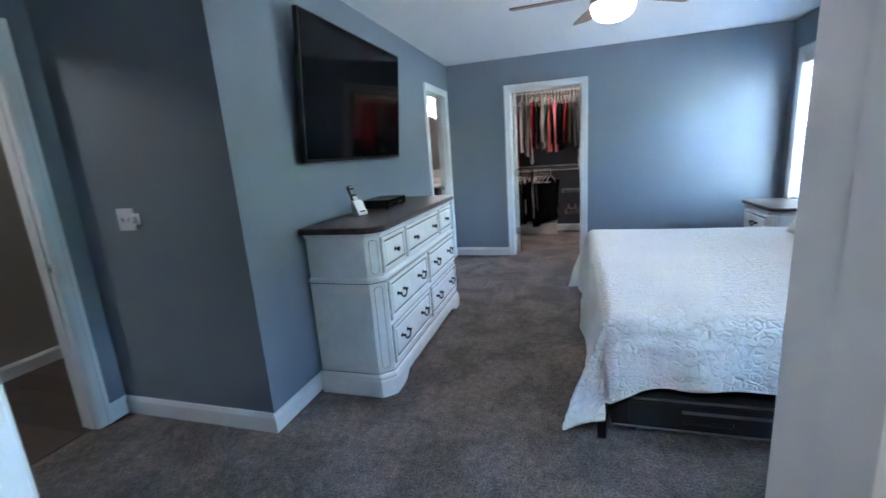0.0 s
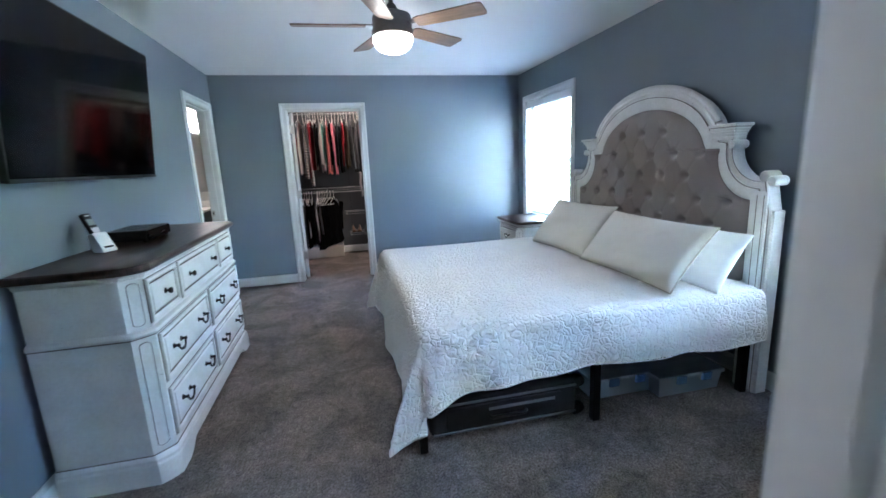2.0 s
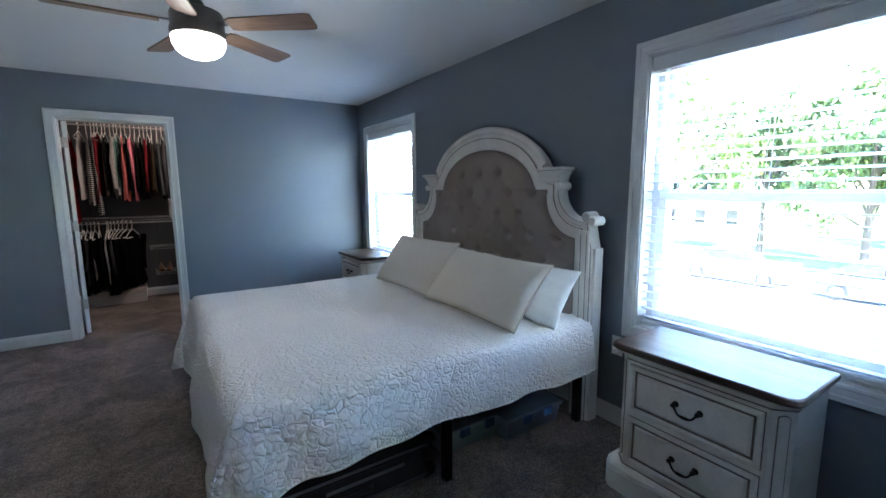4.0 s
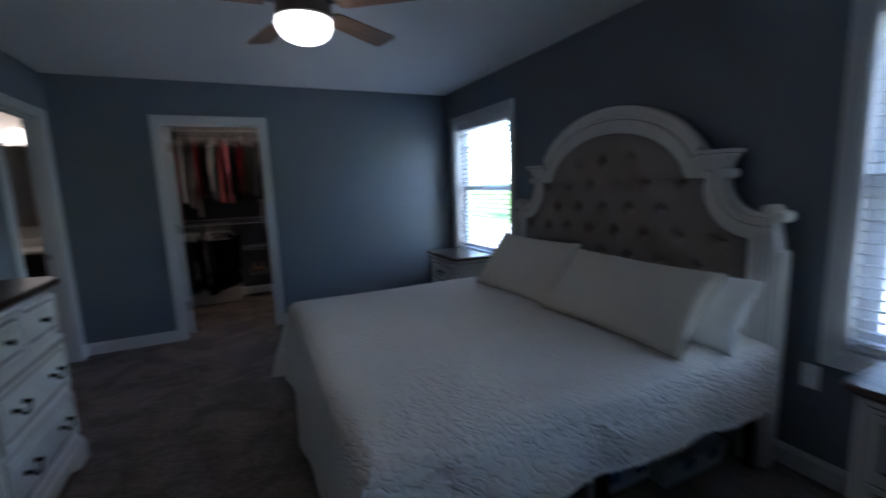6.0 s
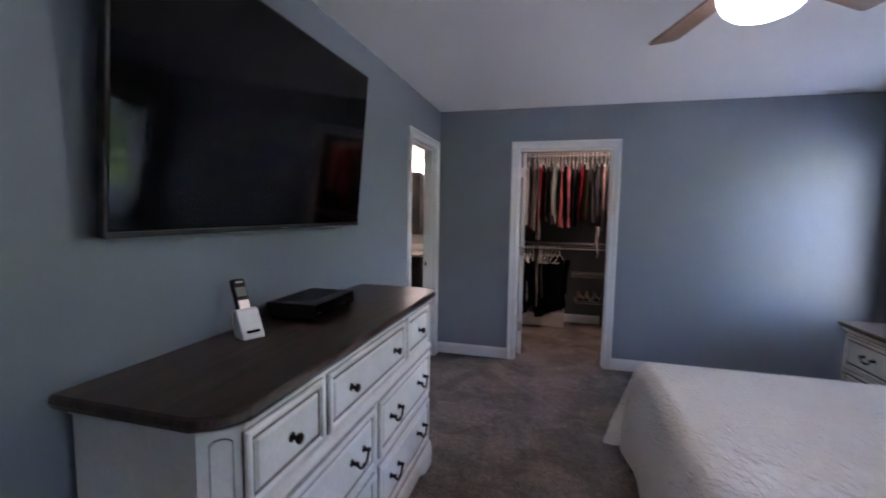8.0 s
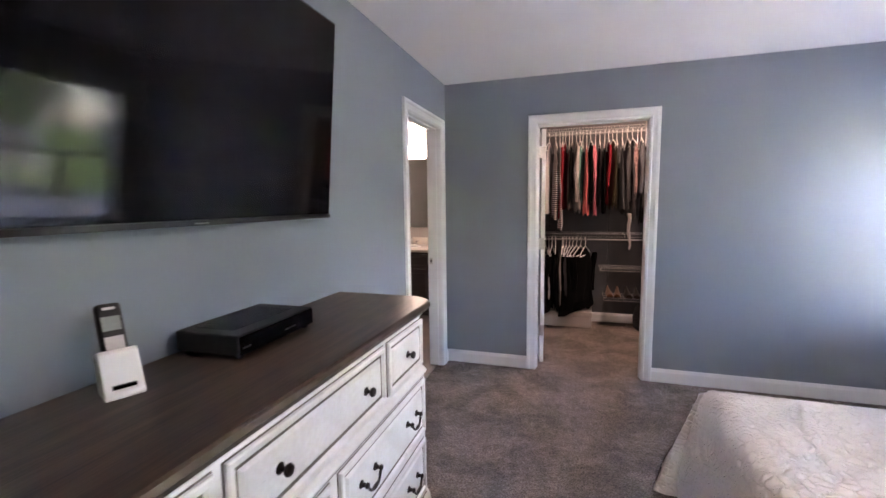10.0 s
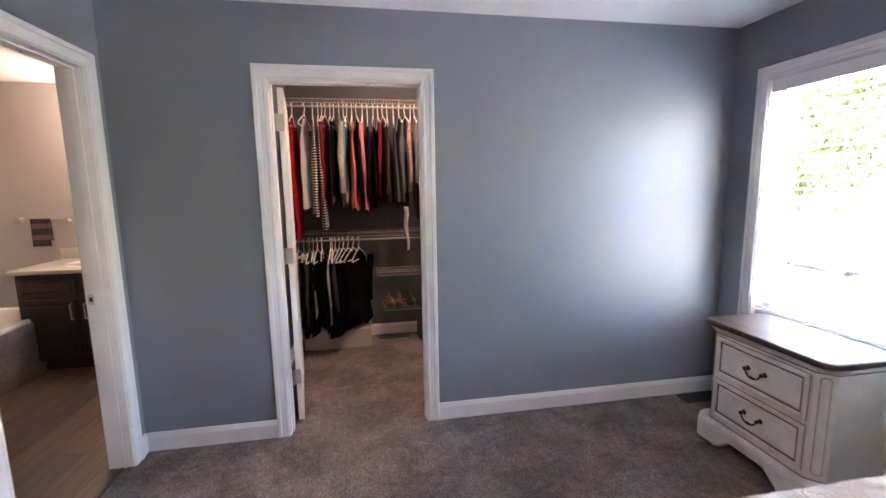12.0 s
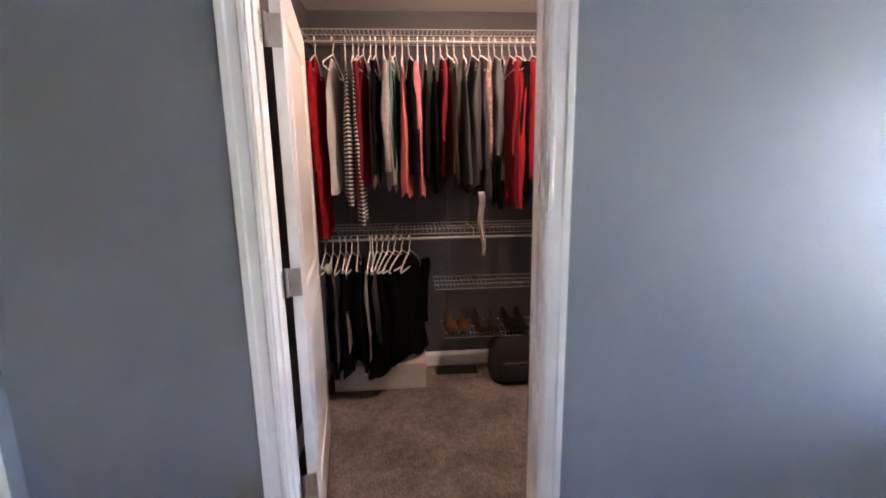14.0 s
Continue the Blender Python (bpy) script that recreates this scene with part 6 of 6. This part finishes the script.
def hand_towel():
    bm = blank()
    n, m = 14, 20
    for s in (-1, 1):
        rows = []
        for i in range(m + 1):
            v = i / m
            rows.append([bm.verts.new((-0.075 + 0.15 * j / n, -0.06 + s * (0.010 + 0.006 * v + 0.004 * math.sin(j * 1.1 + s)), 0.012 - v * (0.25 if s < 0 else 0.2))) for j in range(n + 1)])
        for p, q in zip(rows, rows[1:]):
            for j in range(n):
                bm.faces.new((p[j], p[j + 1], q[j + 1], q[j]))
    ob = single("hand_towel", bm, TOWEL, "plum striped hand towel folded over the towel bar", "towel")
    ob.location = (-2.53, BATH_NORTH, 1.225)
    ob.modifiers.new("thickness", "SOLIDIFY").thickness = 0.007
    return ob


hand_towel()


def bathtub():
    t = thing("bathtub", (-2.68, 6.9, 0), "pale bathtub with a grey marbled apron by the vanity", "bathtub")
    bm = blank()
    rings = []
    for x, y, z in ((0.36, 0.80, 0.0), (0.36, 0.80, 0.44), (0.34, 0.78, 0.46), (0.29, 0.72, 0.46), (0.26, 0.68, 0.42), (0.20, 0.60, 0.08), (0.1, 0.4, 0.06)):
        rings.append([bm.verts.new((x * math.copysign(abs(math.cos(a)) ** 0.25, math.cos(a)), y * math.copysign(abs(math.sin(a)) ** 0.25, math.sin(a)), z)) for a in [2 * math.pi * (k + 0.5) / 48 for k in range(48)]])
    for p, q in zip(rings, rings[1:]):
        for k in range(48):
            bm.faces.new((p[k], p[(k + 1) % 48], q[(k + 1) % 48], q[k]))
    bm.faces.new(rings[-1])
    part("basin", bm, PORCELAIN, t)
    part("apron", box(blank(), (0.362, -0.78, 0.0), (0.372, 0.78, 0.43), 0.002), TUB_PANEL, t, "grey marbled apron", smooth=False)
    return t


bathtub()

# lamps at the fixtures that are lit
point_lamp("vanity_lamp", (-1.74, BATH_NORTH - 0.30, 2.10), 0.135, 0.10, (1.0, 0.82, 0.72))
point_lamp("closet_lamp", (0.75, 6.45, CEIL - 0.13), 0.50, 0.08, (1.0, 0.70, 0.50))
point_lamp("fan_lamp", (0.822, 3.255, CEIL - 0.44), 0.10, 0.10, (1.0, 0.88, 0.74))


# ceiling lights added out of view as fill, each with its point lamp
def added_flush_light(name, x, y, label, watts=0.35):
    l = thing("flush_ceiling_light", (x, y, CEIL), label, "ceiling light")
    part("base", lathe(blank(), [(0.14, 0.0), (0.14, -0.018), (0.12, -0.022), (0.01, -0.022)], sides=28), TRIM, l)
    part("dome", lathe(blank(), [(0.118, -0.022), (0.115, -0.045), (0.08, -0.075), (0.03, -0.088), (0.001, -0.09)], sides=28), OPAL, l)
    point_lamp(name, (x, y, CEIL - 0.15), watts, 0.10, (1.0, 0.86, 0.74))


# fill for the hall; its fixture is added and stays unseen
added_flush_light("hall_fill_lamp", -2.65, 0.7, "unseen round flush ceiling light added to brighten the hall", 0.22)
# unseen light added to reach the entry jamb from behind
added_flush_light("entry_fill_lamp", 0.2, -0.55, "unseen round flush ceiling light added behind the entry door")

# ---- outdoors ----
GRASS = material("lawn", (0.10, 0.15, 0.045), 0.95, scale=0.6, spots=(0.05, 0.085, 0.025), grain=30.0, specular=0.1)
ASPHALT = material("pale_concrete_drive", (0.27, 0.265, 0.25), 0.9, scale=0.5, amount=0.2, grain=20.0)
BARK = material("bark", (0.10, 0.075, 0.055), 0.9, scale=8.0, amount=0.4)
LEAF = tinted(material("leaf", (0.085, 0.125, 0.030), 0.6, scale=0.6, spots=(0.03, 0.055, 0.012), grain=4.0), 0.8, 1.2)
SIDING = material("pale_siding", (0.55, 0.54, 0.50), 0.8, scale=2.0, amount=0.08)
ROOF = material("grey_shingle", (0.10, 0.095, 0.09), 0.9, scale=4.0, amount=0.3)
CAR_GLASS = material("car_glass", (0.02, 0.022, 0.025), 0.08, scale=3.0, amount=0.1)
GROUND = -2.9
single("ground", box(blank(), (-1500, -1500, GROUND - 0.5), (1500, 1500, GROUND)), GRASS, "green lawn that runs to the horizon", kind="structure", smooth=False)
single("road", box(blank(), (5.0, -60, GROUND), (25.5, 60, GROUND + 0.02)), ASPHALT, "pale concrete car park outside the window", kind="structure", smooth=False)


def tree(x, y, height, spread, seed):
    rng = random.Random(seed)
    t = thing("tree", (x, y, GROUND), "leafy green tree behind the car park", "tree", "trees outside")
    bm = tube(blank(), [(0, 0, 0), (0.1, 0.05, height * 0.3), (0.0, 0.1, height * 0.62)], [0.22, 0.15, 0.06], 8)
    limbs = []
    for k in range(9):
        a, up = rng.uniform(0, 6.28), rng.uniform(0.2, 0.6) * height
        tip = Vector((math.cos(a) * spread * rng.uniform(0.5, 0.9), math.sin(a) * spread * rng.uniform(0.5, 0.9), up + height * rng.uniform(0.1, 0.35)))
        limbs.append(tip)
        tube(bm, [(0.05, 0.05, up * 0.8), tip * 0.5 + Vector((0, 0, up * 0.42)), tip], [0.09, 0.05, 0.015], 6)
    part("trunk", bm, BARK, t)
    verts, faces = [], []
    for tip in limbs + [Vector((0, 0, height * 0.85)), Vector((0.3, -0.2, height * 0.7))]:
        for c in range(11):
            centre = tip + Vector((rng.gauss(0, spread * 0.2), rng.gauss(0, spread * 0.2), rng.gauss(0, height * 0.06)))
            for q in range(52):
                p = centre + Vector((rng.gauss(0, 0.34), rng.gauss(0, 0.34), rng.gauss(0, 0.26)))
                r = Euler((rng.uniform(0, 6.28), rng.uniform(0, 6.28), rng.uniform(0, 6.28))).to_matrix()
                s = rng.uniform(0.13, 0.25)
                base = len(verts)
                for u, v in ((-s, 0), (0, -s * 0.5), (s, 0), (0, s * 0.5)):
                    verts.append(p + r @ Vector((u, v, 0)))
                faces.append((base, base + 1, base + 2, base + 3))
    me = bpy.data.meshes.new("crown")
    me.from_pydata(verts, [], faces)
    me.materials.append(LEAF)
    tagged(part("crown", me, None, t, "loose crown of small leaves"), kind="stuff")
    return t


for k in range(12):
    tree(28 + (k * 37 % 6), -12 + k * 4.6 + (k * 13 % 3) * 0.6, 10.2 + (k * 29 % 5) * 0.7, 3.6 + (k * 17 % 4) * 0.3, 40 + k)


def car(x, y, colour, turn, label):
    c = thing("parked_car", (x, y, GROUND + 0.02), label, "car", "parked cars", turn=turn)
    paint = material("car_paint", colour, 0.25, 0.2, scale=2.0, amount=0.05)
    bm = blank()
    side = [(-2.2, 0.32), (-2.25, 0.62), (-2.1, 0.86), (-1.25, 0.95), (2.0, 0.95), (2.2, 0.80), (2.2, 0.34), (1.7, 0.26), (-1.8, 0.26)]
    prism(bm, side, -0.88, 0.88, "y")
    part("body", bm, paint, c, smooth=False)
    part("cabin", prism(blank(), [(-1.0, 0.95), (-0.35, 1.42), (1.1, 1.45), (1.8, 0.95)], -0.74, 0.74, "y"), CAR_GLASS, c, "dark windows", smooth=False)
    part("roof_panel", box(blank(), (-0.32, -0.72, 1.42), (1.08, 0.72, 1.47), 0.015), paint, c)
    for wx in (-1.35, 1.35):
        for wy in (-0.86, 0.86):
            wh = part("wheel", lathe(blank(), [(0.20, -0.10), (0.33, -0.10), (0.33, 0.10), (0.20, 0.10)], (wx, wy, 0.33), "y", 20), BLACK_PLASTIC, c)
            part("rim", lathe(blank(), [(0.02, -0.105), (0.19, -0.105), (0.19, 0.105), (0.02, 0.105)], (wx, wy, 0.33), "y", 16), NICKEL, wh)
    return c


car(22.6, 4.2, (0.10, 0.14, 0.22), 88, "blue-grey car in the car park")
car(22.8, 9.4, (0.45, 0.46, 0.48), 92, "silver car in the car park")
car(22.6, -1.2, (0.05, 0.055, 0.065), 90, "dark grey car in the car park")
car(22.7, 15.0, (0.32, 0.34, 0.38), 90, "pale grey car in the car park")
car(22.6, 20.6, (0.09, 0.11, 0.16), 90, "dark blue car in the car park")


def house(x, y, label):
    h = thing("house", (x, y, GROUND), label, "house", "houses beyond the car park")
    part("wall", box(blank(), (-4, -6, 0), (4, 6, 5.4)), SIDING, h, smooth=False)
    part("roof", prism(blank(), [(-4.5, 5.4), (0, 8.2), (4.5, 5.4)], -6.4, 6.4, "y"), ROOF, h, smooth=False)
    for z in (1.0, 3.7):
        for wy in (-4, -1.3, 1.3, 4):
            w = part("window", box(blank(), (-4.06, wy - 0.55, z), (-4.0, wy + 0.55, z + 1.4)), VINYL, h, smooth=False)
            part("pane", box(blank(), (-4.08, wy - 0.47, z + 0.08), (-4.06, wy + 0.47, z + 1.32)), CAR_GLASS, w, smooth=False)
    return h


house(46, 2, "pale sided two-storey house behind the trees")
house(47, 22, "pale sided two-storey house behind the trees")
house(45, -18, "pale sided two-storey house behind the trees")


# ---- floor planks, last ----
def planks(owner, x0, x1, y0, y1, along, width, length, mat_):
    """Planks laid with staggered joints; each one is a piece of its own."""
    bm = blank()
    box(bm, (-0.5, -0.5, -0.0055), (0.5, 0.5, 0.0), 0.0)
    me = mesh_of("plank", bm, mat_)
    rng = random.Random(5)
    u0, u1, v0, v1 = (x0, x1, y0, y1) if along == "x" else (y0, y1, x0, x1)
    v, row = v0, 0
    while v < v1 - 0.01:
        w = min(width, v1 - v)
        u = u0 - (row * 0.37 % 1.0) * length
        while u < u1:
            a, b = max(u, u0), min(u + length, u1)
            if b - a > 0.02:
                p = new("plank", me)
                p.parent = owner
                cu, cv = (a + b) / 2, v + w / 2
                g = 0.003
                p.location = (cu, cv, 0.0) if along == "x" else (cv, cu, 0.0)
                p.scale = (b - a - g, w - g, 1) if along == "x" else (w - g, b - a - g, 1)
            u += length
        v += width
        row += 1


planks(bath_floor, BATH_WEST, WEST - 0.055, BATH_SOUTH, BATH_NORTH, "y", 0.18, 1.22, PLANK)
planks(bath_floor, WEST - 0.052, CLOSET_LEFT - T - 0.014, NORTH + T + 0.014, BATH_NORTH, "y", 0.18, 1.22, PLANK)
planks(hall_floor, -3.3, ALCOVE_X - 0.055, -1.2, 2.9, "x", 0.15, 1.22, DARK_PLANK)
for name, a, b in (("threshold_bath", (WEST - 0.062, BATH_DOOR[0] + 0.012), (WEST - 0.042, BATH_DOOR[1] - 0.012)), ("threshold_hall", (ALCOVE_X - 0.062, HALL_DOOR[0] + 0.012), (ALCOVE_X - 0.042, HALL_DOOR[1] - 0.012))):
    single("trim_" + name, box(blank(), (*a, -0.002), (*b, 0.006), 0.002), DARK_PLANK, "brown transition strip between carpet and planks", kind="structure", smooth=False)
